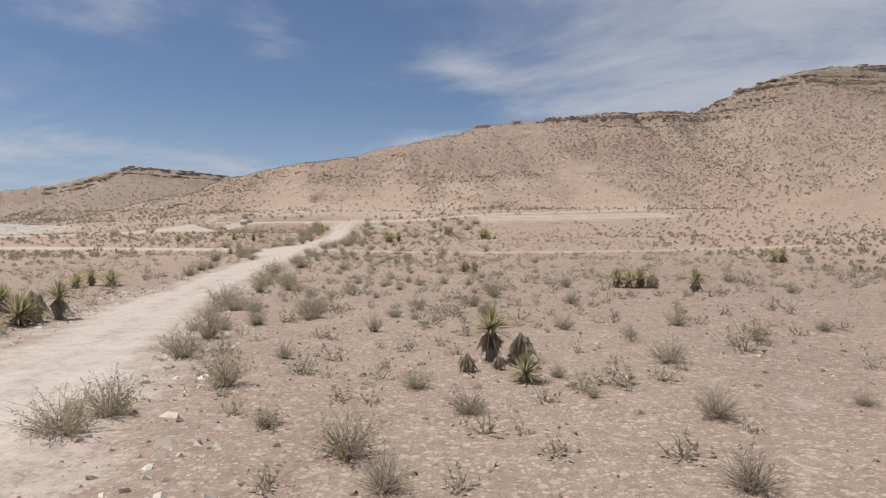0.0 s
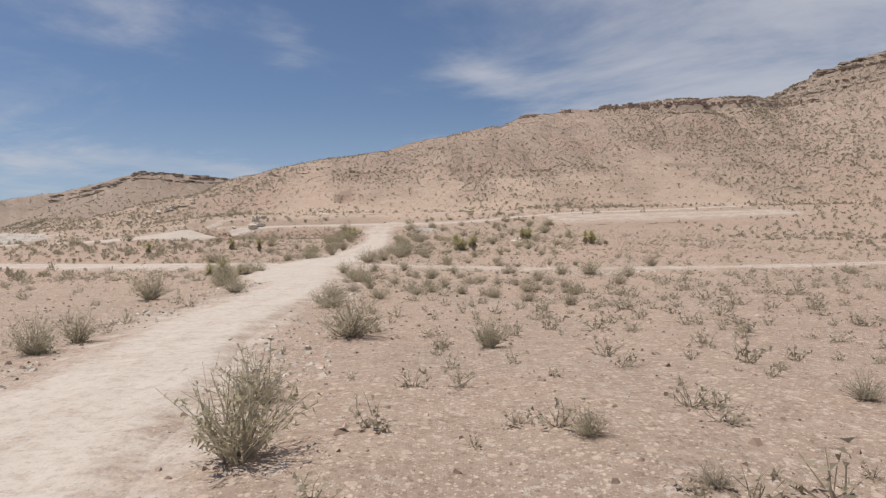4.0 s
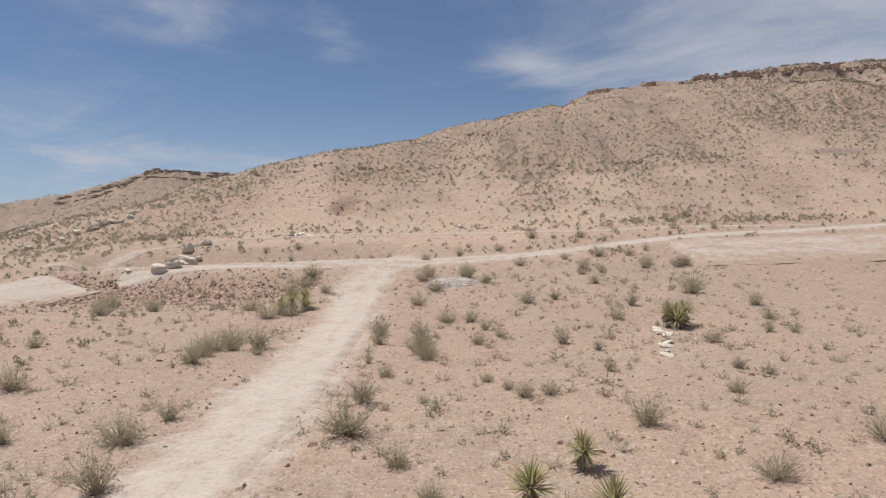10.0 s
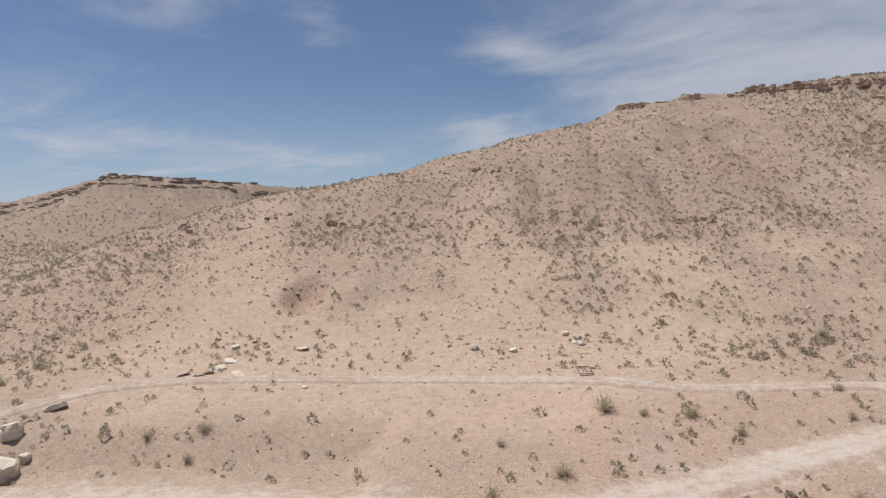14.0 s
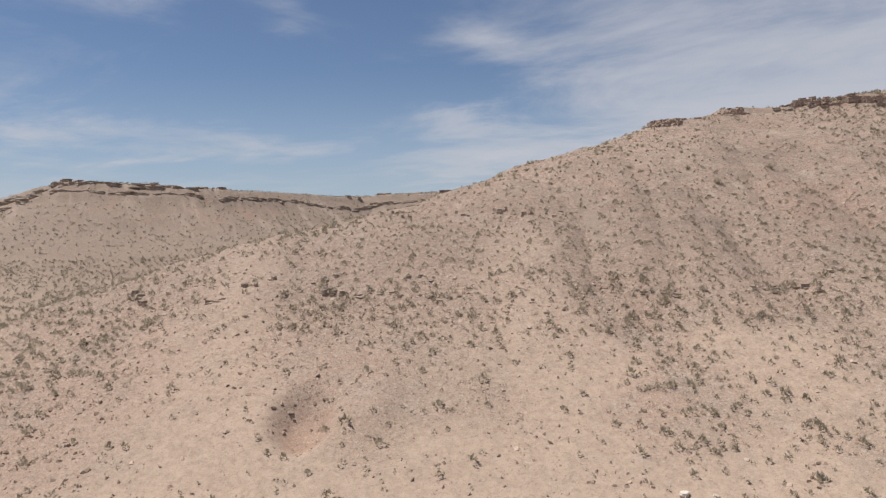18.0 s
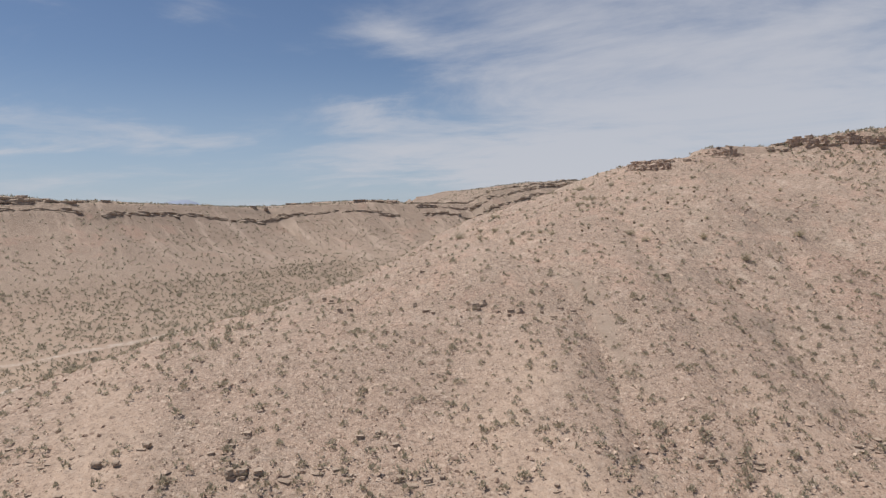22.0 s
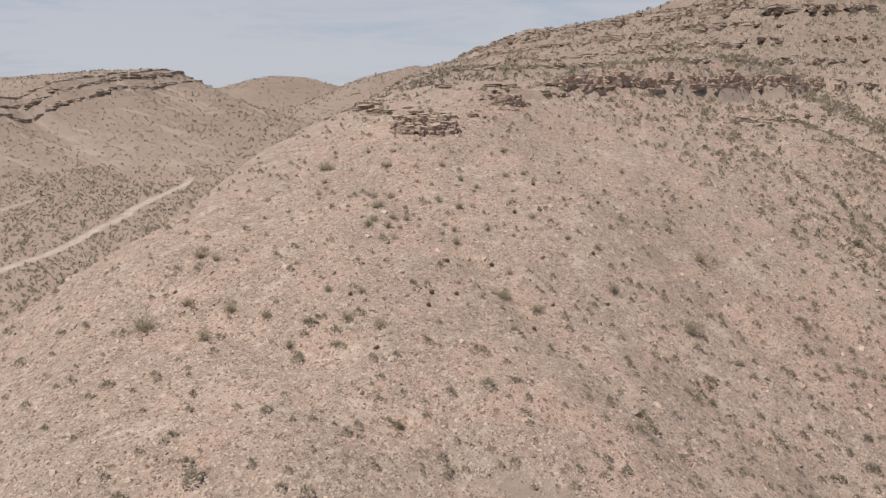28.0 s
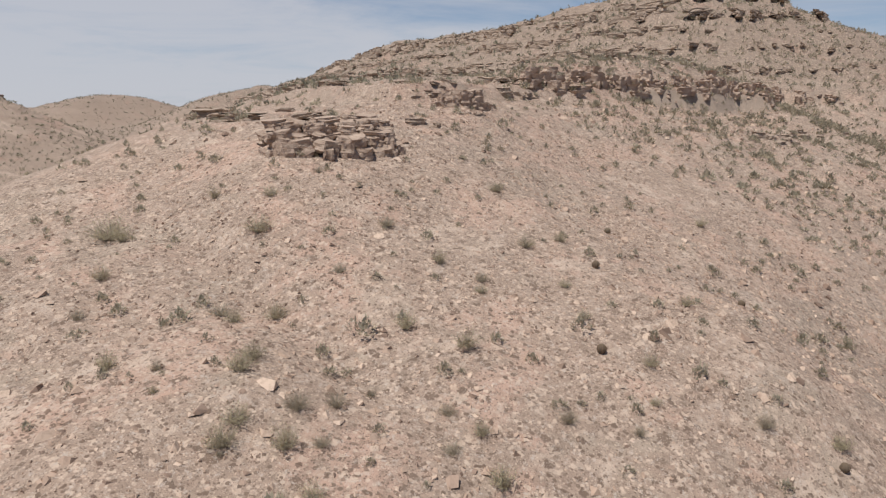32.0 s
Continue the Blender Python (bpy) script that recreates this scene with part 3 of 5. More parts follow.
# ---------------------------------------------------------------- tracks: centre line, with half the width
WORN = {"main": 0.86, "flare": 0.7, "fork": 0.75, "side_path": 0.55, "apron": 0.5, "pad": 0.62, "lower_pad": 0.85, "hill_track": 0.75, "upper_trail": 0.5, "wash_trail": 0.42, "wash_road": 0.55}
TRACKS = {
    "main": ([(2, -60), (-3, -14), (-8, 10), (-11, 23), (-13.5, 34), (-15.6, 48), (-18.6, 66), (-19.6, 82), (-21.5, 97), (-23, 120), (-23, 138), (-23.8, 155), (-26, 178), (-27.2, 190), (-28, 200), (-28.5, 206)], 2.1),
    "fork": ([(-20.5, 107), (-28, 109), (-36, 110), (-48, 111), (-70, 114)], 3.6),
    "side_path": ([(-21, 107), (-14.2, 105.8), (-8.5, 103.8), (-3.3, 101.1), (1.2, 101), (14, 102), (30, 106), (60, 118)], 1.9),
    "hill_track": ([(-60, 199), (-52, 202), (-44, 203.5), (-30, 202), (-20, 203.5), (-9, 208), (5, 214), (16, 218), (37, 223), (52, 229), (66, 236)], 1.8),
    "upper_trail": ([(-78, 208), (-70.6, 217), (-63, 228), (-52, 233), (-30, 233.5), (-9, 233), (3.4, 229.5), (21.8, 229), (38, 228)], 1.1),
    "junction": ([(-22.5, 95), (-24.2, 103), (-24.5, 109), (-23.5, 116)], 3.3),
    "flare": ([(-27.5, 188), (-27.5, 197), (-24, 202.5), (-14, 206)], 2.9),
    "pad": ([(-61, 207), (-50, 209), (-38, 208), (-29, 205)], 5.5),
    "apron": ([(18, 208), (32, 209), (46, 211), (64, 214)], 7.0),
    "lower_pad": ([(-69, 192), (-74, 178), (-84, 163), (-112, 140)], 4.6),
    "wash_road": ([(-135, 420), (-105, 446), (-87, 464), (-60, 484), (-41, 508), (-9, 539), (11, 554), (30, 578), (44, 592), (55, 611), (92, 652)], 2.2),
    "wash_trail": ([(-150, 440), (-120, 467), (-100, 487), (-86, 502), (-55, 541), (-30, 588), (-11, 620), (20, 650)], 1.6),
}


def smooth_line(points, gap):
    """A rounded line through the corners, in steps of about gap metres."""
    p = np.array([points[0], *points, points[-1]], float)
    out = []
    for a, b, c, d in zip(p, p[1:], p[2:], p[3:]):
        n = max(2, int(np.hypot(*(c - b)) / gap))
        t = (np.arange(n) / n)[:, None]
        out.append(0.5 * (2 * b + (c - a) * t + (2 * a - 5 * b + 4 * c - d) * t ** 2 + (3 * b - a - 3 * c + d) * t ** 3))
    return np.concatenate(out + [p[-1:]])


LINES = {k: (smooth_line(pts, 3.0), half) for k, (pts, half) in TRACKS.items()}


def near_track(x, y, worn=False):
    """How far x, y lies outside the nearest track's edge (negative on it), and on request how worn the soil is there."""
    best, wear = np.full(np.shape(x), 1e9), np.zeros(np.shape(x))
    for key, (line, half) in LINES.items():
        lo, hi = line.min(0) - 12, line.max(0) + 12
        sel = (x > lo[0]) & (x < hi[0]) & (y > lo[1]) & (y < hi[1])
        if not np.any(sel):
            continue
        d, _, _, _ = along(x[sel], y[sel], [(a, b, 0) for a, b in line])
        best[sel] = np.minimum(best[sel], d - half)
        wear[sel] = np.maximum(wear[sel], WORN.get(key, 1.0) * np.clip(0.60 - 0.30 * (d - half), 0, 0.9))
    return (best, wear) if worn else best


# ---------------------------------------------------------------- the ground, one sheet to the horizon
def spaced(lo, hi, fine, grow, out):
    a = list(np.arange(lo, hi + fine, fine))
    s = fine
    while a[-1] < out[1]:
        s = min(s * grow, 160)
        a.append(a[-1] + s)
    s = fine
    while a[0] > out[0]:
        s = min(s * grow, 160)
        a.insert(0, a[0] - s)
    return np.array(a)


gx = spaced(-76, 76, 0.74, 1.032, (-4300, 4300))
low = list(np.arange(-16, 370, 0.82))
while low[-1] < 860:
    low.append(low[-1] + min(2.6, (low[-1] - low[-2]) * 1.02))
s_ = 2.6
while low[-1] < 4300:
    s_ = min(s_ * 1.06, 160)
    low.append(low[-1] + s_)
s_ = 0.82
while low[0] > -3000:
    s_ = min(s_ * 1.12, 160)
    low.insert(0, low[0] - s_)
gy = np.array(low)
X, Y = np.meshgrid(gx, gy)
flat = land(X.ravel(), Y.ravel(), False).reshape(X.shape)
Z = flat + grit(X, Y, flat)
edge, worn = (k.reshape(X.shape) for k in near_track(X.ravel(), Y.ravel(), True))
Z = np.where(edge < 3, Z * step(0, 3, edge) + (flat - 0.02) * (1 - step(0, 3, edge)), Z)
Z = Z - 0.15 * step(-0.9, -1.8, edge)
far_out = step(1500, 3500, np.hypot(X, Y - 200))
Z = Z * (1 - far_out) + (-5) * far_out


def ground_at(x, y):
    """The height of the finished sheet at x, y."""
    x, y = np.asarray(x, float), np.asarray(y, float)
    i, j = np.clip(np.searchsorted(gx, x) - 1, 0, len(gx) - 2), np.clip(np.searchsorted(gy, y) - 1, 0, len(gy) - 2)
    a, b = (x - gx[i]) / (gx[i + 1] - gx[i]), (y - gy[j]) / (gy[j + 1] - gy[j])
    return (Z[j, i] * (1 - a) + Z[j, i + 1] * a) * (1 - b) + (Z[j + 1, i] * (1 - a) + Z[j + 1, i + 1] * a) * b


def at(x, y):
    return float(ground_at(x, y))


me = bpy.data.meshes.new("ground")
f = sheet_faces(len(gx), len(gy))
me.vertices.add(X.size)
me.vertices.foreach_set("co", np.stack([X, Y, Z], -1).astype(np.float32).ravel())
me.loops.add(f.size)
me.loops.foreach_set("vertex_index", f.astype(np.int32).ravel())
me.polygons.add(len(f))
me.polygons.foreach_set("loop_start", np.arange(len(f), dtype=np.int32) * 4)
me.update(calc_edges=True)
me.polygons.foreach_set("use_smooth", np.ones(len(f), bool))
me.attributes.new("wear", "FLOAT", "POINT").data.foreach_set("value", worn.ravel().astype(np.float32))
me.attributes.new("iron", "FLOAT", "POINT").data.foreach_set("value", iron(X.ravel(), Y.ravel()).astype(np.float32))
me.attributes.new("bare", "FLOAT", "POINT").data.foreach_set("value", bare(X.ravel(), Y.ravel()).astype(np.float32))
me.materials.append(MAT["soil"])
tagged(new("ground", me), "stony tan and pink desert ground rising into hills", "ground", kind="structure")

ROAD_LABEL = {"main": "pale crushed gravel dirt road across the desert plain", "fork": "pale gravel track forking off the dirt road", "side_path": "faint gravel path leaving the dirt road",
              "hill_track": "pale dirt track along the foot of the hill", "upper_trail": "narrow worn trail cut along the hill's foot", "flare": "gravel road widening where it meets the hill track", "junction": "wide pale gravel junction of two tracks", "pad": "levelled grey gravel pad at the hill's foot", "apron": "pale gravel spread beside the track", "lower_pad": "levelled pale gravel pad beside the hill", "wash_road": "pale dirt road along the valley floor", "wash_trail": "narrow pale trail in the valley wash"}


def road(key):
    pts, half = TRACKS[key]
    (ax, ay), (bx, by), (cx, cy), (dx, dy) = pts[0], pts[1], pts[-2], pts[-1]
    ka, kd = (half + 1.0) / math.hypot(ax - bx, ay - by), (half + 1.0) / math.hypot(dx - cx, dy - cy)
    line = smooth_line([(ax + (ax - bx) * ka, ay + (ay - by) * ka), *pts, (dx + (dx - cx) * kd, dy + (dy - cy) * kd)], 0.7)
    way_ = np.gradient(line, axis=0)
    way_ /= np.hypot(way_[:, 0], way_[:, 1])[:, None]
    out = np.stack([-way_[:, 1], way_[:, 0]], -1)
    gone = np.cumsum(np.r_[0, np.hypot(*np.diff(line, axis=0).T)])
    rows = []
    across = np.array([-1.4, -1.0, -0.85, -0.6, -0.42, -0.2, 0, 0.2, 0.42, 0.6, 0.85, 1.0, 1.4])
    drop = np.array([-0.13, 0.0, 0.06, 0.08, 0.04, 0.07, 0.09, 0.07, 0.04, 0.08, 0.06, 0.0, -0.13]) + 0.012 * list(TRACKS).index(key)
    for a, dz in zip(across, drop):
        wide = half + 0.13 * rough(gone, gone * 0 + (5 if a > 0 else 90), 5.0, 7, 3)
        q = line + out * (a * wide)[:, None]
        ends = 0.35 * (1 - step(0, 1.2, gone)) + 0.35 * (1 - step(0, 1.2, gone[-1] - gone))
        z = land(q[:, 0], q[:, 1], False) + dz - ends + 0.02 * rough(q[:, 0], q[:, 1], 1.2, 13, 2)
        rows.append(np.column_stack([q, z]))
    v = np.stack(rows).reshape(-1, 3)
    me = mesh_of("road", v.tolist(), sheet_faces(len(line), len(across))[:, ::-1].tolist(), "track", True)
    wear = np.repeat(WORN.get(key, 1.0) * np.clip(1.0 - 0.40 * np.abs(across) ** 3 - 0.28 * np.exp(-(across / 0.2) ** 2) - 0.18 * np.exp(-((np.abs(across) - 0.85) / 0.18) ** 2), 0, 1), len(line))
    me.attributes.new("wear", "FLOAT", "POINT").data.foreach_set("value", wear.astype(np.float32))
    tagged(new("road", me), ROAD_LABEL[key], "dirt road", kind="structure")


for key in TRACKS:
    road(key)

# ---------------------------------------------------------------- plants
def twigs_and_leaves(seed, twigs, leaves, spread=0.9, thin=0.012, leaf=0.035):
    """A shrub one metre high and about as wide: wiry forked twigs from one foot, and small leaves towards their ends."""
    rnd = random.Random(seed)
    tv, tf, lv, lf = [], [], [], []
    tips = []
    for _ in range(twigs):
        az, lean = rnd.uniform(0, 2 * math.pi), 1.15 * rnd.random() ** 0.6
        p = Vector((rnd.gauss(0, 0.05), rnd.gauss(0, 0.05), -0.03))
        d = Vector((math.cos(az) * math.sin(lean) * spread, math.sin(az) * math.sin(lean) * spread, math.cos(lean)))
        size = rnd.uniform(0.6, 1.0) * (1.0 - 0.25 * lean) / 3
        for k in range(3):
            q = p + d * size
            side = d.cross(Vector((rnd.uniform(-1, 1), rnd.uniform(-1, 1), 0.3))).normalized() * thin * (1.3 - 0.4 * k)
            i = len(tv)
            tv += [p - side, p + side, q + side * 0.7, q - side * 0.7]
            tf += [(i, i + 1, i + 2), (i, i + 2, i + 3)]
            if k:
                tips.append((p, q))
            p = q
            d = (d + Vector((rnd.gauss(0, 0.30), rnd.gauss(0, 0.30), rnd.gauss(0.02, 0.15)))).normalized()
    for _ in range(leaves):
        a, b = rnd.choice(tips)
        c = a.lerp(b, rnd.random()) + Vector((rnd.gauss(0, 0.03), rnd.gauss(0, 0.03), rnd.gauss(0, 0.03)))
        out = Vector((c.x + rnd.gauss(0, 0.4), c.y + rnd.gauss(0, 0.4), 0.45 + rnd.gauss(0, 0.3)))
        u_ = out.cross(Vector((rnd.gauss(0, 1), rnd.gauss(0, 1), rnd.gauss(0, 1)))).normalized()
        s_ = u_.cross(out).normalized()
        k = leaf * rnd.uniform(0.6, 1.4)
        i = len(lv)
        lv += [c - u_ * k, c + s_ * k * (0.5 if leaf < 0.05 else 0.9), c + u_ * k]
        lf += [(i, i + 1, i + 2)]
    return tv, tf, lv, lf


def shape(seed, twigs, leaves, **kw):
    tv, tf, lv, lf = twigs_and_leaves(seed, twigs, leaves, **kw)
    return np.array([tuple(p) for p in tv + lv]), np.array(tf + [(a + len(tv), b + len(tv), c + len(tv)) for a, b, c in lf])


def tuft(seed, n, leaf):
    """A rounded tuft one metre high: upright pointed sprays over a dome."""
    rnd = random.Random(seed)
    lop = [rnd.uniform(0.75, 1.15) for _ in range(5)]
    v, f = [], []
    for k in range(n):
        az, el = rnd.uniform(0, 2 * math.pi), math.asin(rnd.random() ** 0.8)
        r = 0.46 * lop[int(az / 2 / math.pi * 5) % 5] * rnd.uniform(0.55, 1.0)
        out = Vector((math.cos(az) * math.cos(el), math.sin(az) * math.cos(el), math.sin(el)))
        p = Vector((out.x * r, out.y * r, 0.02 + 0.58 * r * out.z / 0.46))
        side = Vector((-math.sin(az), math.cos(az), rnd.gauss(0, 0.4))).normalized() * leaf * rnd.uniform(0.3, 0.55)
        tip = p + (out * 0.7 + Vector((rnd.gauss(0, 0.35), rnd.gauss(0, 0.35), 0.75))).normalized() * leaf * rnd.uniform(0.8, 1.5)
        i = len(v)
        v += [p - side, p + side, tip]
        f.append((i, i + 1, i + 2))
    return np.array([tuple(p) for p in v]), np.array(f)


SHRUBS = []
for k, (label, twigs, leaves, spread, leaf_mat) in enumerate((
        ("wiry creosote bush with small olive leaves", 120, 760, 1.0, "leaf"), ("dry grey bursage shrub, nearly leafless", 190, 320, 1.15, "scrub"),
        ("grey-green rounded desert shrub", 130, 640, 1.2, "leaf"), ("tall open creosote bush on stony ground", 90, 560, 0.8, "leaf"), ("straw-coloured dry brittlebush on gravel", 170, 300, 1.35, "scrub"))):
    tv, tf, lv, lf = twigs_and_leaves(100 + k, twigs, int(leaves * 1.3), spread, 0.0065, 0.032)
    SHRUBS.append((label, mesh_of("twig_crown", tv, tf, "twig"), mesh_of("foliage", lv, lf, leaf_mat)))
FIRST = {}


def shrub(x, y, high, wide, kind, turn):
    m = pose(x, y, at(x, y), 0, 0, turn) @ Matrix.Diagonal((wide, wide, high, 1))
    if kind not in FIRST:
        label, branches, foliage = SHRUBS[kind]
        FIRST[kind] = ob = thing("desert_shrub", label, "shrub", "desert shrubs", None)
        ob.matrix_basis = m
        part("twig_crown", branches, ob)
        part("foliage", foliage, ob)
        return ob
    ob = copy_thing(FIRST[kind], Matrix())
    ob.matrix_basis = m
    return ob


# shrubs that stand out: x, y, height
BY_THE_FIRST_BEND = [(4.0, 9.1, 0.82), (-0.8, 9.4, 0.78), (-1.5, 10.9, 1.03), (-6.3, 11.5, 1.13), (-3.1, 12.2, 0.51), (5.0, 12.7, 0.78), (-6.1, 12.8, 1.13), (0.5, 13.6, 0.78), (8.4, 13.9, 0.46), (3.1, 14.4, 0.42), (-4.7, 15.0, 1.34), (-0.6, 15.7, 0.80), (2.7, 16.5, 0.47), (5.9, 18.3, 0.98), (-7.1, 19.0, 1.26), (-4.4, 19.3, 0.67), (9.8, 21.7, 0.94), (6.0, 22.5, 0.58), (-7.6, 22.6, 1.61), (13.1, 24.0, 0.61), (-2.4, 24.2, 0.96), (4.4, 25.4, 0.87), (-6.9, 25.9, 0.90), (9.0, 26.9, 0.96), (-5.4, 28.4, 1.62), (-2.0, 28.8, 0.65), (-10.4, 33.3, 1.56), (-1.2, 33.9, 0.84), (2.8, 38.3, 1.08), (2.8, 39.8, 1.25)]
ALONG_THE_ROAD = [(-5.3, 40.1, 1.00), (20.3, 40.7, 1.02), (-8.6, 41.1, 1.01), (-10.8, 41.2, 1.49), (-2.6, 41.8, 0.74), (-9.4, 42.4, 1.70), (-4.7, 42.8, 0.37), (-3.7, 43.5, 0.67), (-7.5, 43.8, 0.39), (-9.9, 44.1, 1.47), (-1.5, 44.2, 0.83), (-3.5, 45.6, 0.63), (-11.8, 46.5, 1.88), (-5.8, 47.7, 0.87), (0.1, 49.1, 0.72), (-2.5, 50.1, 0.93), (20.8, 50.8, 1.23), (2.9, 52.2, 0.75), (-6.7, 52.4, 0.45), (-3.9, 52.6, 0.80), (-13.0, 53.4, 2.04), (-8.0, 54.0, 0.67), (-20.1, 55.4, 1.45), (-0.3, 55.8, 0.82), (-2.6, 56.4, 0.68), (-21.8, 62.8, 1.63), (-9.1, 63.5, 1.21), (-21.6, 64.7, 1.37), (-13.3, 65.1, 1.84), (9.7, 73.5, 1.09)]
BEFORE_THE_FORK = [(-15.6, 73.9, 1.41), (-5.0, 75.0, 1.04), (-6.7, 77.3, 0.84), (-13.9, 77.4, 1.01), (-25.5, 78.3, 2.19), (-8.3, 78.4, 0.87), (-12.2, 78.8, 0.80), (-16.4, 78.9, 1.17), (-4.1, 79.5, 1.13), (-11.4, 79.8, 0.94), (-9.9, 79.8, 0.86), (-6.4, 80.6, 1.04), (-4.4, 80.9, 0.55), (-15.9, 82.3, 0.76), (-22.6, 82.4, 1.56), (-6.8, 83.4, 0.70), (-15.1, 83.5, 1.21), (-4.0, 83.5, 0.74), (-10.9, 84.5, 1.03), (-4.7, 85.4, 0.80), (-7.7, 86.2, 0.80), (-0.2, 86.7, 1.05), (-12.0, 87.0, 0.70), (-9.4, 87.4, 0.72), (-14.2, 88.3, 0.88), (-25.8, 89.4, 1.38), (-26.0, 90.8, 2.32), (-17.0, 90.9, 2.14), (-4.7, 91.2, 1.16), (-12.0, 91.6, 1.28)]
AT_THE_FORK = [(-26.5, 92.3, 2.09), (1.8, 93.1, 1.34), (0.0, 97.6, 1.87), (-6.0, 97.7, 0.89), (-27.0, 98.5, 1.81), (6.4, 104.3, 1.64), (-11.3, 111.7, 1.52), (-19.2, 112.8, 2.26), (-18.0, 115.3, 1.94), (-36.2, 116.5, 2.40), (-28.3, 116.9, 1.49), (-13.8, 118.5, 1.17), (-26.3, 118.6, 2.13), (-8.5, 120.1, 1.37), (-16.7, 121.1, 2.40), (-0.9, 122.7, 1.26), (-27.2, 122.9, 1.56), (-14.4, 123.2, 1.71), (-12.1, 124.0, 0.80), (-24.9, 124.1, 1.99), (-16.4, 124.7, 2.40), (-5.4, 125.4, 1.31), (-27.4, 125.9, 2.38), (-13.7, 126.0, 0.87), (-11.4, 126.1, 1.02), (-16.8, 126.5, 2.40), (0.9, 126.5, 0.81), (-4.3, 128.3, 0.81), (-0.9, 128.9, 0.85), (-18.5, 129.3, 1.51)]
PAST_THE_FORK = [(-17.2, 130.7, 1.73), (-1.6, 131.4, 1.45), (-6.6, 131.5, 0.70), (-34.5, 132.1, 1.32), (-26.7, 132.2, 2.40), (-13.9, 134.7, 1.16), (-25.5, 135.0, 2.30), (-2.3, 136.9, 1.47), (-15.5, 137.7, 1.26), (-32.8, 139.9, 1.51), (-27.5, 140.0, 2.11), (-18.1, 140.9, 2.29), (3.2, 141.0, 1.68), (9.3, 141.7, 1.54), (-5.6, 142.2, 1.88), (-27.0, 143.1, 1.52), (-38.6, 148.2, 2.15), (-16.5, 155.5, 1.90), (-31.5, 156.5, 1.99), (-74.0, 157.3, 2.40), (-17.1, 157.3, 2.40), (-30.1, 158.1, 1.69), (-31.6, 158.5, 2.32), (-28.5, 158.7, 2.40), (-17.1, 158.7, 2.07), (-5.6, 158.7, 1.24), (-45.3, 159.4, 1.37), (-13.5, 160.2, 1.49), (-20.4, 160.3, 1.52), (2.2, 160.4, 1.58)]
BELOW_THE_PAD = [(-31.1, 160.6, 2.16), (-7.7, 161.1, 1.74), (-17.7, 162.4, 2.04), (-12.0, 162.9, 1.13), (-20.9, 163.4, 1.77), (6.9, 163.5, 1.26), (-52.5, 164.4, 1.87), (-21.3, 164.9, 1.70), (-13.2, 166.0, 1.46), (-70.5, 168.9, 2.38), (8.8, 169.0, 1.41), (-14.5, 169.6, 1.58), (-2.7, 169.9, 1.61), (-16.5, 169.9, 1.86), (-32.4, 171.5, 2.07), (-30.7, 172.6, 2.40), (-49.5, 174.5, 2.40), (-0.6, 175.4, 2.09), (10.2, 176.2, 1.93), (-20.0, 177.9, 1.86), (-46.4, 178.4, 2.20), (-9.7, 178.5, 1.86), (-36.7, 178.6, 2.04), (-7.0, 180.4, 1.61), (6.2, 182.1, 2.40), (-30.8, 184.8, 1.80), (-55.0, 185.0, 2.40), (-19.1, 185.3, 2.09), (-14.0, 188.3, 1.82), (-2.2, 188.7, 1.84)]
AROUND_THE_PAD = [(-21.1, 190.8, 2.28), (-36.2, 190.9, 2.4), (-16.3, 192.3, 2.4), (-20.7, 193.1, 2.4), (-16.3, 193.4, 2.4), (-0.8, 194.1, 1.16), (-3.0, 194.1, 1.44), (-35.7, 194.6, 2.4), (-35.6, 196.7, 2.4), (-2.6, 196.9, 1.81), (4.8, 197.3, 1.89), (8.7, 198.0, 2.29), (9.6, 198.7, 1.92), (5.2, 199.3, 1.73), (-10.0, 201.5, 1.91), (0.3, 205.2, 2.4), (4.1, 205.2, 1.76), (6.7, 207.6, 1.47), (-18.2, 208.1, 2.11), (-12.8, 211.9, 1.63), (-45.0, 217.3, 1.39), (-17.5, 217.6, 1.21), (-49.7, 219.4, 1.37), (-44.7, 220.5, 1.44), (-0.3, 222.6, 1.57), (-7.8, 224.2, 2.4), (21.0, 227.1, 1.38), (14.9, 228.0, 1.17), (-73.1, 231.2, 2.07), (18.2, 316.9, 1.94)]
BY_THE_TRAILS = [(6.0, 323.5, 1.19), (4.3, 325.8, 1.33), (14.6, 322.4, 1.56), (30.8, 323.8, 1.79), (-7.9, 326.0, 1.13), (7.0, 327.9, 0.84), (-11.3, 326.4, 0.81), (17.0, 326.3, 0.88), (-9.2, 328.3, 1.17), (15.3, 328.5, 0.81), (-6.5, 330.4, 0.76), (-11.6, 330.1, 0.69), (-13.7, 328.8, 1.04), (-8.5, 332.1, 0.89), (9.6, 333.4, 0.72), (6.8, 335.0, 0.8), (14.8, 332.7, 0.77), (6.8, 336.4, 0.62), (20.1, 333.3, 0.76), (-13.5, 332.7, 0.94), (2.5, 337.8, 0.59), (5.7, 338.9, 0.38), (4.2, 339.0, 0.83), (9.9, 338.0, 1.16), (2.9, 339.4, 0.83), (1.1, 340.0, 0.93), (17.5, 338.0, 0.62), (36.4, 338.3, 0.98), (-15.1, 335.4, 1.24), (-17.9, 333.7, 1.45)]
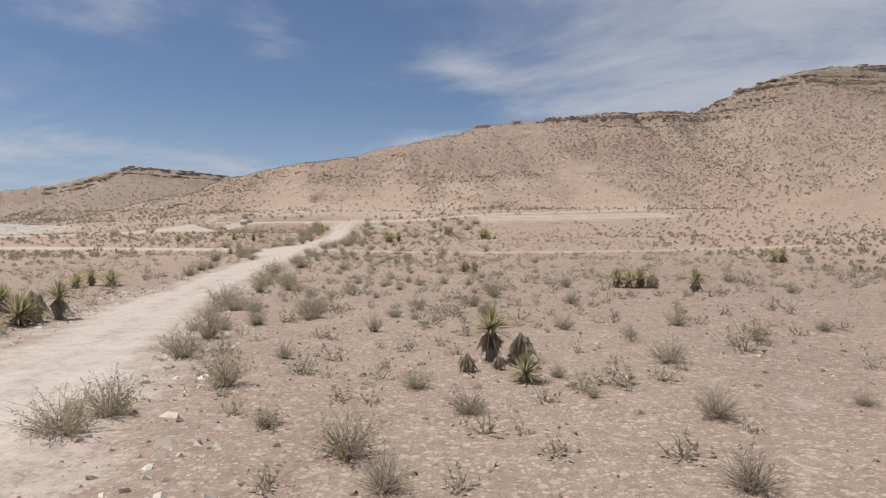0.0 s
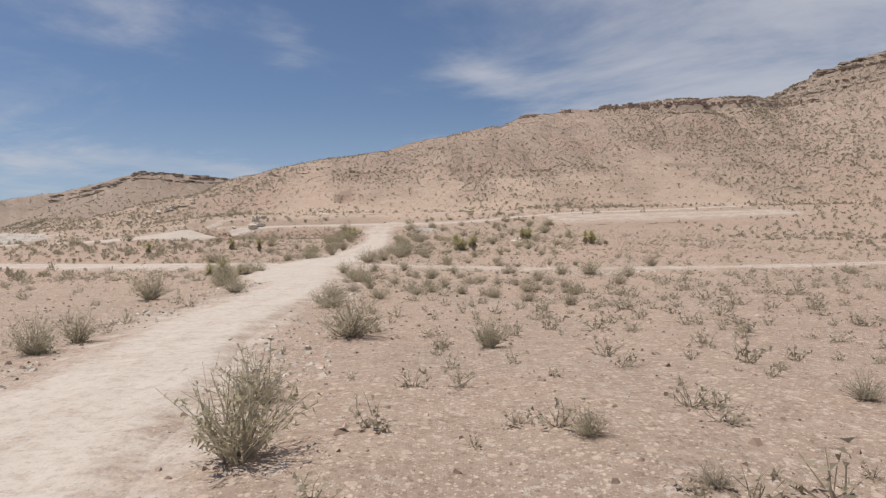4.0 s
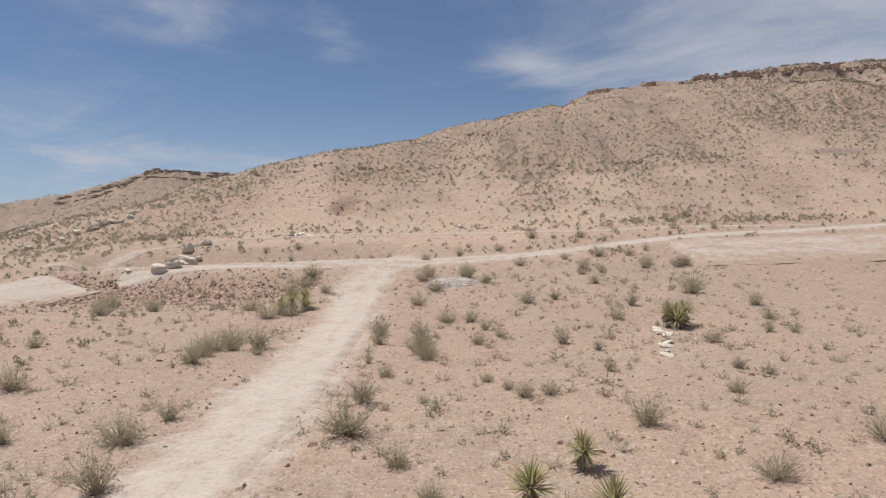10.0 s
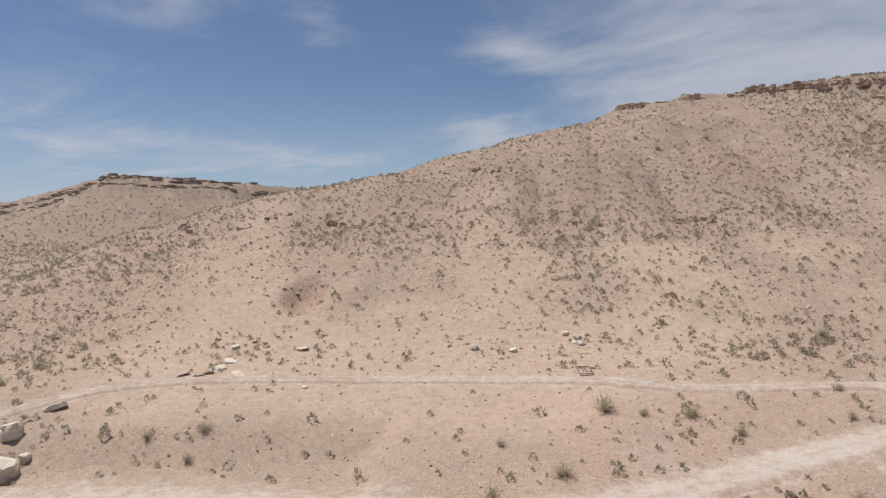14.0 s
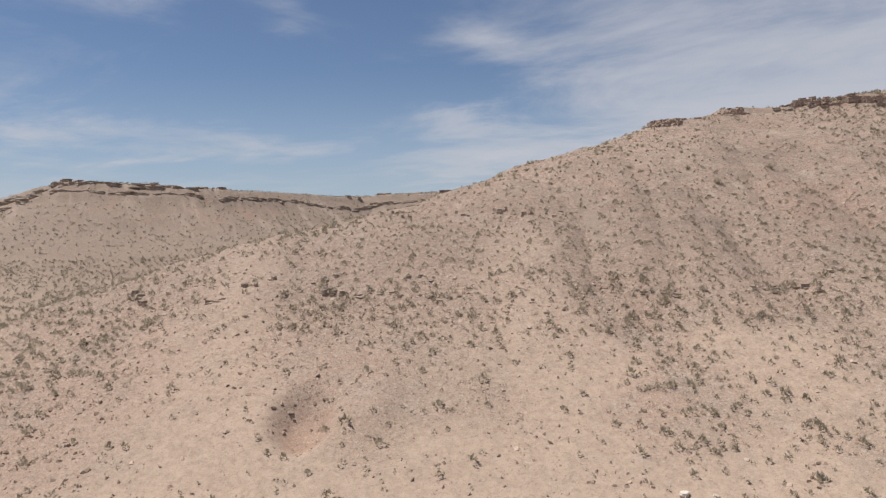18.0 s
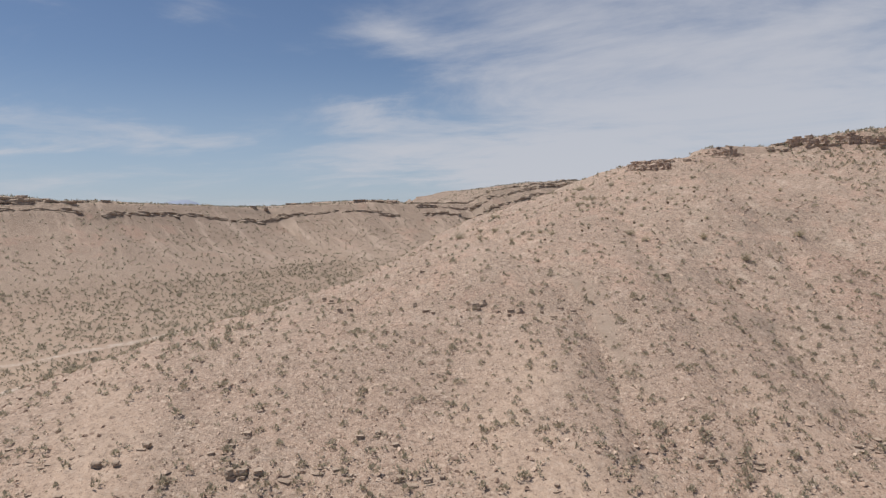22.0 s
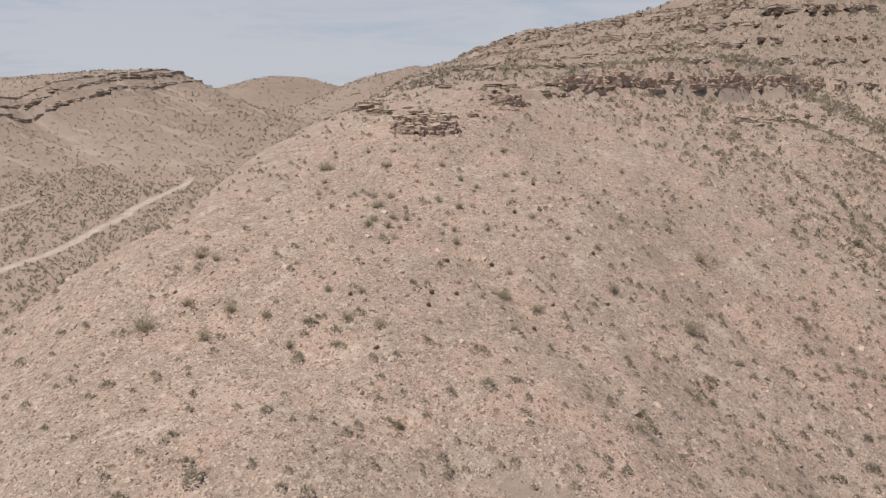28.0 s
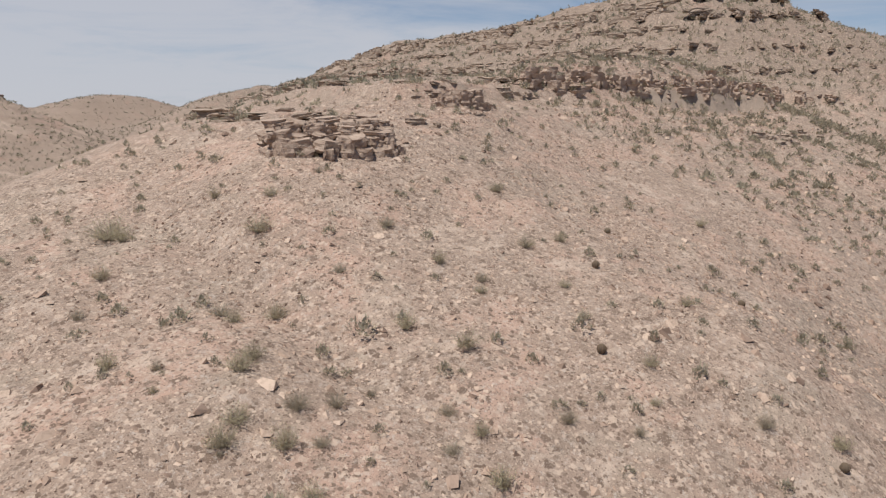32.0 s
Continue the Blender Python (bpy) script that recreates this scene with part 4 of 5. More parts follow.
ON_THE_SPUR = [(9.4, 340.6, 0.94), (14.7, 340.7, 0.7), (3.7, 342.6, 0.94), (21.8, 340.7, 0.8), (19.7, 341.5, 0.95), (0.1, 342.9, 0.42), (14.4, 342.9, 1.03), (0.9, 344.1, 0.49), (5.3, 346.0, 0.79), (10.3, 345.3, 0.68), (0.1, 345.8, 0.94), (15.0, 346.8, 0.84), (-17.1, 339.0, 0.95), (24.1, 346.4, 0.97), (-20.6, 338.6, 1.74), (10.1, 350.7, 1.3), (-13.0, 343.1, 1.04), (15.8, 352.7, 0.58), (1.2, 350.4, 0.65), (12.6, 352.9, 0.92), (3.4, 352.9, 1.04), (11.2, 355.9, 0.96), (-13.5, 345.3, 1.41), (5.9, 357.1, 1.86)]
MORE_BY_THE_BEND = [(-8.8, 24.6, 0.55), (-7.8, 24.9, 0.7), (-0.3, 26.4, 0.41), (2.0, 26.8, 0.71), (-1.1, 27.2, 0.51), (-9.2, 27.4, 1.11), (-5.3, 27.5, 0.56), (1.9, 29.0, 0.52), (-8.1, 30.1, 1.06), (-5.6, 30.3, 1.15), (1.7, 30.7, 0.51), (-9.4, 31.5, 1.44), (-1.1, 31.7, 0.64), (1.4, 33.4, 1.17), (6.4, 35.0, 0.87), (-3.6, 37.4, 0.52), (-6.0, 37.5, 0.6), (-7.5, 39.2, 0.56), (1.8, 39.7, 0.59), (7.7, 43.6, 1.21), (1.7, 47.0, 1.01), (-13.7, 56.7, 1.34), (-16.3, 89.8, 1.11), (-8.5, 90.0, 0.64), (-17.6, 90.0, 0.58), (-5.7, 90.0, 0.52), (-13.1, 92.2, 0.73), (-10.0, 92.8, 0.7), (-17.7, 93.4, 1.13), (-4.5, 94.1, 0.73)]
MORE_BEFORE_THE_FORK = [(-13.7, 94.4, 0.56), (-2.4, 96.4, 1.36), (-6.5, 96.5, 0.88), (-13.4, 97.5, 0.41), (-10.5, 98.0, 1.08), (-19.3, 99.4, 1.51), (-26.9, 101.5, 1.63), (-14.8, 102.7, 1.24), (-17.4, 103.1, 1.28), (-0.0, 104.9, 0.72), (-5.0, 105.8, 0.82), (-6.5, 106.8, 1.08), (-2.0, 107.0, 1.0), (-11.3, 108.5, 1.13), (-9.3, 112.3, 0.84), (-6.5, 113.1, 1.01), (-14.1, 120.5, 1.04), (-15.5, 145.9, 0.72), (-18.5, 146.0, 1.97), (-10.6, 147.3, 1.24), (-9.3, 147.6, 1.13), (-0.2, 147.7, 1.07), (-11.4, 148.8, 0.91), (-12.6, 150.5, 0.82), (-18.3, 151.1, 1.13), (2.8, 151.8, 0.76), (-5.7, 152.7, 1.17), (1.5, 152.9, 1.08), (-19.9, 154.1, 0.92), (-31.1, 154.3, 2.05)]
MORE_PAST_THE_FORK = [(-27.9, 156.9, 1.05), (8.7, 163.7, 1.02), (-47.0, 173.9, 1.08), (-51.5, 177.6, 2.05), (-48.1, 181.5, 1.49), (6.8, 184.3, 2.4), (-4.2, 204.4, 1.36), (-22.5, 205.3, 1.81), (2.8, 219.0, 1.43), (12.9, 221.1, 1.23), (-4.4, 223.3, 1.18), (20.7, 244.0, 1.6), (11.1, 331.5, 0.51), (12.9, 331.7, 0.55), (5.8, 333.5, 1.08), (5.5, 335.2, 0.64), (15.6, 336.0, 0.61), (1.0, 336.5, 0.83), (1.6, 338.4, 1.06), (0.3, 339.6, 1.06), (13.8, 340.1, 0.62), (2.7, 342.0, 1.1), (6.9, 345.5, 0.96), (5.3, 347.0, 0.84), (6.0, 356.0, 1.06)]
MARKED = MORE_BY_THE_BEND + MORE_BEFORE_THE_FORK + MORE_PAST_THE_FORK + BY_THE_FIRST_BEND + ALONG_THE_ROAD + BEFORE_THE_FORK + AT_THE_FORK + PAST_THE_FORK + BELOW_THE_PAD + AROUND_THE_PAD + BY_THE_TRAILS + ON_THE_SPUR
for k, (x, y, high) in enumerate(MARKED):
    pick = random.Random(k)
    kind = pick.choice((0, 2, 3) if high > 0.9 else (1, 1, 2, 4, 0))
    shrub(x, y, high, high * pick.uniform(0.85, 1.2), kind, pick.uniform(0, 360))

rng = np.random.default_rng(5)


def scatter(n, x0, x1, y0, y1):
    return rng.uniform(x0, x1, n), rng.uniform(y0, y1, n)


def kept(x, y, chance):
    sel = rng.random(len(x)) < chance
    return x[sel], y[sel]


# middle distance: the plain and the facing slopes, one joined stand
def stand(name, label, n, box, shapes, mat, size, clear=0.6, mask=None):
    x, y = scatter(n, *box)
    keep = near_track(x, y) > clear
    if mask is not None:
        keep &= mask(x, y)
    x, y = x[keep], y[keep]
    z = ground_at(x, y)
    h = rng.uniform(*size, len(x)) * rng.choice([0.7, 1.0, 1.0, 1.3], len(x))
    rows = np.stack([x, y, z - 0.03, h, h * rng.uniform(0.8, 1.4, len(x)), rng.uniform(0, 6.28, len(x)), rng.integers(0, len(shapes), len(x))], -1)
    ob = new(name, stuff_mesh(name, shapes, rows, mat))
    return tagged(ob, label, "shrubs", kind="stuff")


MID = [shape(200 + k, 14, 44, spread=1.1, thin=0.013, leaf=0.07) for k in range(8)]
LOW = [tuft(220 + k, 32, 0.21) for k in range(8)]
SMALL = [tuft(260 + k, 84, 0.135) for k in range(8)]
DOT = [tuft(240 + k, 10, 0.36) for k in range(8)]


def patchy(x, y):
    return rng.random(len(x)) < np.clip(0.55 + 0.5 * rough(x, y, 26, 301, 3), 0.15, 1)


def hilly(x, y):
    return patchy(x, y) & (rng.random(len(x)) > 0.7 * bare(x, y))


def away(x, y):
    """Off the spur that the flight passes low over."""
    return (np.abs(x - 1) > 48) | (y < 288)


stand("plain_scrub", "low grey-olive scrub scattered over the stony plain", 6200, (-42, 36, 5, 205), MID, "scrub", (0.40, 0.85), mask=patchy)
stand("plain_scrub", "low scrub on the outer desert plain", 15000, (-130, 150, -10, 250), LOW, "scrub", (0.50, 1.05), mask=lambda x, y: hilly(x, y) & ((np.abs(x + 3) > 38) | (y > 205)))
stand("plain_scrub", "thin scrub far out on the plain", 9000, (-420, 480, -60, 260), DOT, "scrub", (0.50, 1.0), mask=lambda x, y: hilly(x, y) & (np.abs(x - 10) > 140))
stand("hill_scrub", "small dark shrubs dotting the stony hillside", 17000, (-130, 130, 236, 372), LOW, "far_scrub", (0.55, 1.15), mask=lambda x, y: hilly(x, y) & away(x, y))
stand("hill_scrub", "small grey-olive shrubs on the stony spur", 4600, (-48, 50, 284, 372), SMALL, "far_scrub", (0.35, 0.85), mask=lambda x, y: ~away(x, y) & (rng.random(len(x)) < 0.28 + 0.72 * step(326, 306, y)))
stand("hill_scrub", "small dark shrubs on the upper hillsides", 12000, (-190, 420, 250, 560), DOT, "scrub", (0.45, 0.9), mask=lambda x, y: (np.abs(x) > 125) | (y > 370))
stand("hill_scrub", "tiny dry tufts scattered between the hillside stones", 22000, (-110, 120, 240, 372), DOT, "far_scrub", (0.32, 0.72), mask=lambda x, y: hilly(x, y) & away(x, y))
stand("hill_scrub", "small shrubs speckling the long slope under the mesa cap", 17000, (110, 420, 236, 420), DOT, "far_scrub", (0.6, 1.2))
stand("valley_scrub", "dark scrub covering the valley floor", 60000, (-330, 260, 380, 790), DOT, "valley_scrub", (0.7, 1.4), mask=lambda x, y: ground_at(x, y) < 30)
stand("slope_scrub", "scrub dotting the far canyon slopes", 26000, (-520, 330, 400, 900), DOT, "valley_scrub", (0.8, 1.6), mask=lambda x, y: ground_at(x, y) > 26)
stand("slope_scrub", "scrub speckling the far hills beyond the valley", 9000, (120, 700, 640, 1400), DOT, "valley_scrub", (1.2, 2.4))

# ---------------------------------------------------------------- loose stones
def pebble(seed):
    """A small angular stone, a little wider than high, that sits in the ground."""
    rnd = random.Random(seed)
    ring = [(math.cos(k * 1.2566 + rnd.uniform(-0.4, 0.4)) * rnd.uniform(0.36, 0.58), math.sin(k * 1.2566 + rnd.uniform(-0.4, 0.4)) * rnd.uniform(0.32, 0.55), rnd.uniform(-0.30, 0.12)) for k in range(5)]
    v = ring + [(rnd.uniform(-0.3, -0.05), rnd.uniform(-0.25, 0.25), rnd.uniform(0.30, 0.50)), (rnd.uniform(0.05, 0.3), rnd.uniform(-0.25, 0.25), rnd.uniform(0.25, 0.45))]
    f = [(0, 1, 6), (1, 2, 6), (2, 5, 6), (2, 3, 5), (3, 4, 5), (4, 6, 5), (4, 0, 6)]
    return np.array(v), np.array(f)


PEBBLES = [pebble(k) for k in range(8)]


def gravel(name, label, n, box, size, mask=None, power=4.0, mat="stones"):
    x, y = scatter(n, *box)
    keep = near_track(x, y) > 0.0
    if mask is not None:
        keep &= mask(x, y)
    x, y = x[keep], y[keep]
    h = size[0] + (size[1] - size[0]) * rng.random(len(x)) ** power
    rows = np.stack([x, y, ground_at(x, y) - 0.04 * h, h, h * rng.uniform(0.9, 1.6, len(x)), rng.uniform(0, 6.28, len(x)), rng.integers(0, 8, len(x))], -1)
    tagged(new(name, stuff_mesh(name, PEBBLES, rows, mat)), label, "stones", kind="stuff")


def strewn(x, y):
    """Thick along the broken beds and in patches, thin on the fans."""
    z = ground_at(x, y)
    band = sum(np.exp(-((z - h) / 2.6) ** 2) for h in (32.5, 44.0, 57.0, 66.0))
    return rng.random(len(x)) < np.clip(0.40 + 0.5 * rough(x, y, 18, 401, 3) + 0.6 * band, 0.06, 1) * (1 - 0.5 * bare(x, y))


gravel("loose_stones", "pale and brown stones strewn over the plain", 34000, (-36, 32, 4, 205), (0.04, 0.22))
gravel("loose_stones", "pale crushed limestone thrown up along the road's edges", 60000, (-32, 8, 2, 125), (0.04, 0.26), power=3.0, mat="pale_stones", mask=lambda x, y: (near_track(x, y) < 2.6) & (rng.random(len(x)) < 0.45 + 0.6 * rough(x, y, 6, 33, 2)))
gravel("loose_stones", "fine broken rock littering the spur", 112000, (-44, 48, 286, 366), (0.05, 0.27), mask=lambda x, y: rng.random(len(x)) < 0.65 + 0.6 * rough(x, y, 9, 55, 3))
gravel("loose_stones", "small stones strewn between the tracks", 26000, (-70, 62, 90, 246), (0.07, 0.36))
gravel("loose_stones", "broken rock strewn over the hillside", 62000, (-100, 110, 232, 370), (0.13, 0.62), mask=lambda x, y: strewn(x, y) & (away(x, y) | (rng.random(len(x)) < 0.25)), power=3.0)

gravel("loose_stones", "reddish rubble in the cut bank below the pad", 9000, (-74, -34, 178, 201), (0.12, 0.6), power=2.5, mask=lambda x, y: rng.random(len(x)) < 0.15 + iron(x, y))

# ---------------------------------------------------------------- distant mountains
def haze_tinted_range(x0, x1, y, top, seed):
    xs = np.linspace(x0, x1, 160)
    rows = []
    for k, share in enumerate((0.0, 0.35, 0.7, 1.0, 0.6, 0.0)):
        prof = top * (0.86 + 0.22 * rough(xs, xs * 0, 420, seed, 5)) * step(x1, x1 - 260, xs)
        z = -20 + np.maximum(prof * share + 20 * share * rough(xs, xs * 0 + 50 * k, 160, seed + 9, 3), 0)
        rows.append(np.column_stack([xs + 30 * wave(xs, xs * 0 + k, 200, seed), np.full(160, y + (k - 3) * 130.0), z]))
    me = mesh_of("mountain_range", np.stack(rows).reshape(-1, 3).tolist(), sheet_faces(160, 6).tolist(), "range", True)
    tagged(new("mountain_range", me), "far mountain range with blue distance haze painted into its colour", "mountains", kind="structure")


# no air haze lies before it; its material carries the blue
haze_tinted_range(-3400, -660, 3700, 190, 82)

# ---------------------------------------------------------------- yuccas
def blades(seed, n, size, low, high, wide, droop=0.0, foot=0.0):
    """Stiff pointed leaves round one axis, from low to high degrees above the level."""
    rnd = random.Random(seed)
    v, f = [], []
    for k in range(n):
        az, el = rnd.uniform(0, 2 * math.pi), radians(rnd.uniform(low, high))
        d = Vector((math.cos(az) * math.cos(el), math.sin(az) * math.cos(el), math.sin(el)))
        side = Vector((-math.sin(az), math.cos(az), 0)) * wide
        up = side.cross(d).normalized()
        a = Vector((0, 0, foot + rnd.uniform(-0.5, 0.5) * 0.12)) + d * 0.03
        s = size * rnd.uniform(0.75, 1.1)
        b = a + d * s * 0.5 + Vector((0, 0, -droop * s * 0.2))
        c = a + d * s + Vector((0, 0, -droop * s * 0.6))
        i = len(v)
        v += [a - side * 0.6, a + side * 0.6, b - side, b - up * wide * 0.5, b + side, c]
        f += [(i, i + 3, i + 2), (i, i + 1, i + 3), (i + 1, i + 4, i + 3), (i + 2, i + 3, i + 5), (i + 3, i + 4, i + 5)]
    return v, f


def tube(points, radii, sides=7, seed=0):
    rnd = random.Random(seed)
    v, f = [], []
    for p, r in zip(points, radii):
        for k in range(sides):
            a = 2 * math.pi * k / sides
            q = r * rnd.uniform(0.85, 1.15)
            v.append((p[0] + q * math.cos(a), p[1] + q * math.sin(a), p[2]))
    for j in range(len(points) - 1):
        for k in range(sides):
            a, b = j * sides + k, j * sides + (k + 1) % sides
            f.append((a, b, b + sides, a + sides))
    f.append(tuple(range((len(points) - 1) * sides, len(points) * sides)))
    return v, f


def yucca_set(seed, trunk, dead):
    """Meshes of one yucca with a trunk of that height: trunk, hanging dead leaves, crown."""
    rnd = random.Random(seed)
    lean = (rnd.uniform(-0.15, 0.15), rnd.uniform(-0.15, 0.15))
    pts = [(lean[0] * h, lean[1] * h, h * trunk - 0.08) for h in (0, 0.3, 0.6, 0.85, 1.0)]
    tv, tf = tube(pts, (0.17, 0.14, 0.13, 0.12, 0.06), 7, seed)
    top = trunk * 0.95
    sv, sf = blades(seed + 1, 90 if not dead else 130, 0.42, -88, -35, 0.016, 0.3, 0.0)
    sv = [p + Vector((0, 0, top * rnd.uniform(0.55, 1.0) + 0.05)) for p in sv]
    made = [mesh_of("trunk", tv, tf, "bark"), mesh_of("dead_leaves", sv, sf, "thatch")]
    if not dead:
        cv, cf = blades(seed + 2, 130, 0.66, -20, 85, 0.022, 0.08, top)
        made.append(mesh_of("leaf_crown", cv, cf, "blade"))
    return made


YUCCAS = {"tall": (yucca_set(11, 0.85, False), "upright yucca with spiky green crown and dead leaf skirt"), "low": (yucca_set(21, 0.25, False), "low yucca rosette of stiff yellow-green blades"),
          "mid": (yucca_set(31, 0.55, False), "stout yucca with green blades over brown thatch"), "dead": (yucca_set(41, 0.6, True), "dead grey yucca stem with drooping dry leaves")}


def yucca(x, y, high, kind, turn):
    meshes, label = YUCCAS[kind]
    own = {"tall": 1.38, "low": 0.80, "mid": 1.08, "dead": 0.75}[kind]
    k = high / own
    ob = thing("yucca", label, "yucca", "yuccas", pose(x, y, at(x, y) - 0.02, 0, 0, turn) @ Matrix.Diagonal((k, k, k, 1)))
    for name, me in zip(("trunk", "dead_leaves", "leaf_crown"), meshes):
        part(name, me, ob)


for k, (x, y, high, kind) in enumerate((
        (1.3, 19.0, 1.55, "tall"), (1.9, 16.1, 0.7, "low"), (2.1, 18.8, 1.05, "dead"), (0.6, 17.3, 0.6, "dead"), (1.4, 17.6, 0.45, "dead"), (11.1, 44.4, 1.25, "mid"), (11.8, 44.2, 1.1, "low"), (12.5, 44.3, 1.25, "mid"),
        (13.2, 44.0, 1.1, "dead"), (15.0, 41.4, 1.4, "mid"), (35.9, 73.7, 1.6, "mid"), (34.8, 73.4, 1.3, "low"), (-15.8, 26.0, 1.2, "low"), (-15.9, 27.0, 1.5, "dead"), (-15.4, 28.0, 1.6, "tall"), (1.8, 57.9, 1.2, "dead"), (2.6, 57.6, 1.0, "mid"),
        (-23.2, 44.1, 1.0, "low"), (-22.9, 45.4, 1.2, "mid"), (-21.4, 45.0, 1.1, "low"), (-19.7, 31.2, 1.3, "mid"), (-28.4, 97.2, 1.6, "mid"), (-30.5, 100.2, 1.0, "low"), (-27.5, 98.6, 0.9, "low"), (-36.8, 135.6, 1.9, "tall"), (-41.8, 139.5, 1.6, "mid"), (-49.9, 131.7, 1.5, "mid"),
        (-10.3, 130.6, 1.55, "low"), (-9.8, 131.6, 1.4, "low"), (-10.7, 133.0, 2.0, "tall"), (-8.4, 132.2, 2.0, "tall"), (-8.7, 137.6, 1.4, "mid"), (8.2, 146.6, 2.0, "tall"), (8.9, 145.6, 2.0, "mid"), (9.4, 147.0, 1.5, "low"),
        (0.7, 167.2, 2.1, "tall"), (1.3, 166.5, 1.9, "low"), (2.0, 167.4, 2.1, "tall"), (1.6, 168.2, 1.6, "mid"), (-31.8, 173.5, 1.5, "low"), (-31.0, 174.4, 2.1, "tall"), (-30.5, 176.4, 2.1, "tall"), (-30.1, 175.4, 1.3, "low"))):
    yucca(x, y, high, kind, 67 * k)

# ---------------------------------------------------------------- rocks
def crag(seed, mat, worn=0.0):
    """A craggy block one metre across and high: rough faces, cut by level joints."""
    bm = bmesh.new()
    bmesh.ops.create_cube(bm, size=1.0)
    bmesh.ops.subdivide_edges(bm, edges=list(bm.edges), cuts=3, use_grid_fill=True)
    off = Vector((seed * 3.7, seed * 1.9, 0))
    for p in bm.verts:
        q = p.co.copy()
        joint = 0.80 + 0.20 * noise.noise(Vector((seed, 0, q.z * 7.0))) + 0.10 * noise.noise(Vector((q.x * 2, q.y * 2, q.z * 9.0)) + off)
        swell = 1.0 + 0.30 * noise.noise(q * 2.3 + off) + 0.14 * noise.noise(q * 6.0 + off)
        round_ = 1.0 - 0.16 * max(0.0, math.hypot(q.x, q.y) - 0.45) / 0.25
        if worn:
            q = q.lerp(q.normalized() * 0.62, worn)
            joint = 0.5 + 0.5 * joint
        p.co = Vector((q.x * joint * swell * round_, q.y * joint * swell * round_, 0.5 + q.z * (1.0 + 0.12 * noise.noise(q * 3.0 - off))))
    bmesh.ops.triangulate(bm, faces=list(bm.faces))
    me = bpy.data.meshes.new("rock")
    bm.to_mesh(me)
    bm.free()
    me.materials.append(MAT[mat])
    return me


def bedded(seed, mat, cuts=3, beds=3):
    """A bedded mass one metre long and high, standing on z = 0: thinning to its ends, its courses set back unevenly, broken by upright joints."""
    bm = bmesh.new()
    bmesh.ops.create_cube(bm, size=1.0)
    bmesh.ops.subdivide_edges(bm, edges=list(bm.edges), cuts=cuts, use_grid_fill=True)
    off = Vector((seed * 5.3, seed * 2.9, seed * 1.1))
    for p in bm.verts:
        q = p.co.copy()
        level = math.floor((q.z + 0.5) * beds * 0.999)
        thin = 1.0 - 0.45 * abs(2 * q.x) ** 5
        shelf = 0.16 * noise.noise(Vector((q.x * 2.2, level * 3.7, 0)) + off) - 0.05 * level
        joint = 0.2 * noise.noise(Vector((q.x * 9.0, level * 1.3, 2)) + off)
        depth = thin * (0.85 + 0.4 * noise.noise(Vector((q.x * 2.5, 0, 5)) + off)) + (shelf + joint) * 2
        top = 0.45 + 0.55 * thin + 0.35 * noise.noise(Vector((q.x * 2.8, q.y * 2.0, 9)) + off)
        p.co = Vector((q.x + 0.10 * noise.noise(Vector((q.y * 2, q.z * 4, 1)) + off), q.y * depth + 0.06 * noise.noise(q * 7 + off), (0.5 + q.z) * top + 0.05 * noise.noise(q * 6 - off) - 0.05))
    bmesh.ops.triangulate(bm, faces=list(bm.faces))
    me = bpy.data.meshes.new("rock")
    bm.to_mesh(me)
    bm.free()
    me.materials.append(MAT[mat])
    return me


BLOCKS = {mat: [bedded(60 + k, mat) for k in range(8)] for mat in ("ledge", "rim")}
RIM_ROCKS = [crag(k, "ledge") for k in range(6)]
BLOCKS["cliff"] = [crag(90 + k, "red_ledge") for k in range(8)]
BLOCKS["band"] = [crag(70 + k, "ledge") for k in range(8)]
BLOCKS["rubble"] = [crag(30 + k, "ledge") for k in range(8)]
BLOCKS["red"] = [crag(50 + k, "red_ledge") for k in range(8)]
BLOCKS["pale"] = [crag(10 + k, "boulder", 0.42) for k in range(8)]


def boulder(x, y, wide, high, k, label="pale angular limestone boulder on the track's edge", group="boulders by the track"):
    m = pose(x, y, at(x, y) - 0.12 * high, 16 * math.sin(k * 1.7), 16 * math.cos(k * 2.3), 73 * k) @ Matrix.Diagonal((wide * 1.1, wide * 0.9, high * 0.85, 1))
    ob = tagged(new("boulder", BLOCKS["pale"][k % 8]), label, "boulder", group)
    ob.matrix_basis = m


for k, (x, y, wide, high) in enumerate(((-60.9, 214.6, 2.9, 2.3), (-60.2, 211.8, 2.6, 1.7), (-58.6, 208.5, 1.8, 1.3), (-57.2, 205.4, 1.9, 1.3), (-56.4, 202.4, 2.5, 1.6), (-57.2, 200.0, 2.0, 1.5), (-62.1, 218.8, 1.9, 1.8),
                                        (-61.6, 200.2, 0.9, 0.7), (-62.0, 225.1, 2.0, 0.7), (-59.4, 216.6, 1.1, 0.8), (-58.9, 203.6, 1.2, 0.8))):
    boulder(x, y, wide, high, k)
for k in range(17):
    s = (k + 0.6 * math.sin(9 * k)) / 16
    boulder(-105.5 + 13.5 * s + 1.1 * math.sin(5 * k), 239.0 + 19.5 * s + 1.0 * math.cos(7 * k), 0.9 + 1.2 * math.sin(3 * k) ** 4, 0.6 + 0.6 * math.cos(4 * k) ** 4, k, "grey limestone boulder in a row up the slope", "boulder row up the slope")
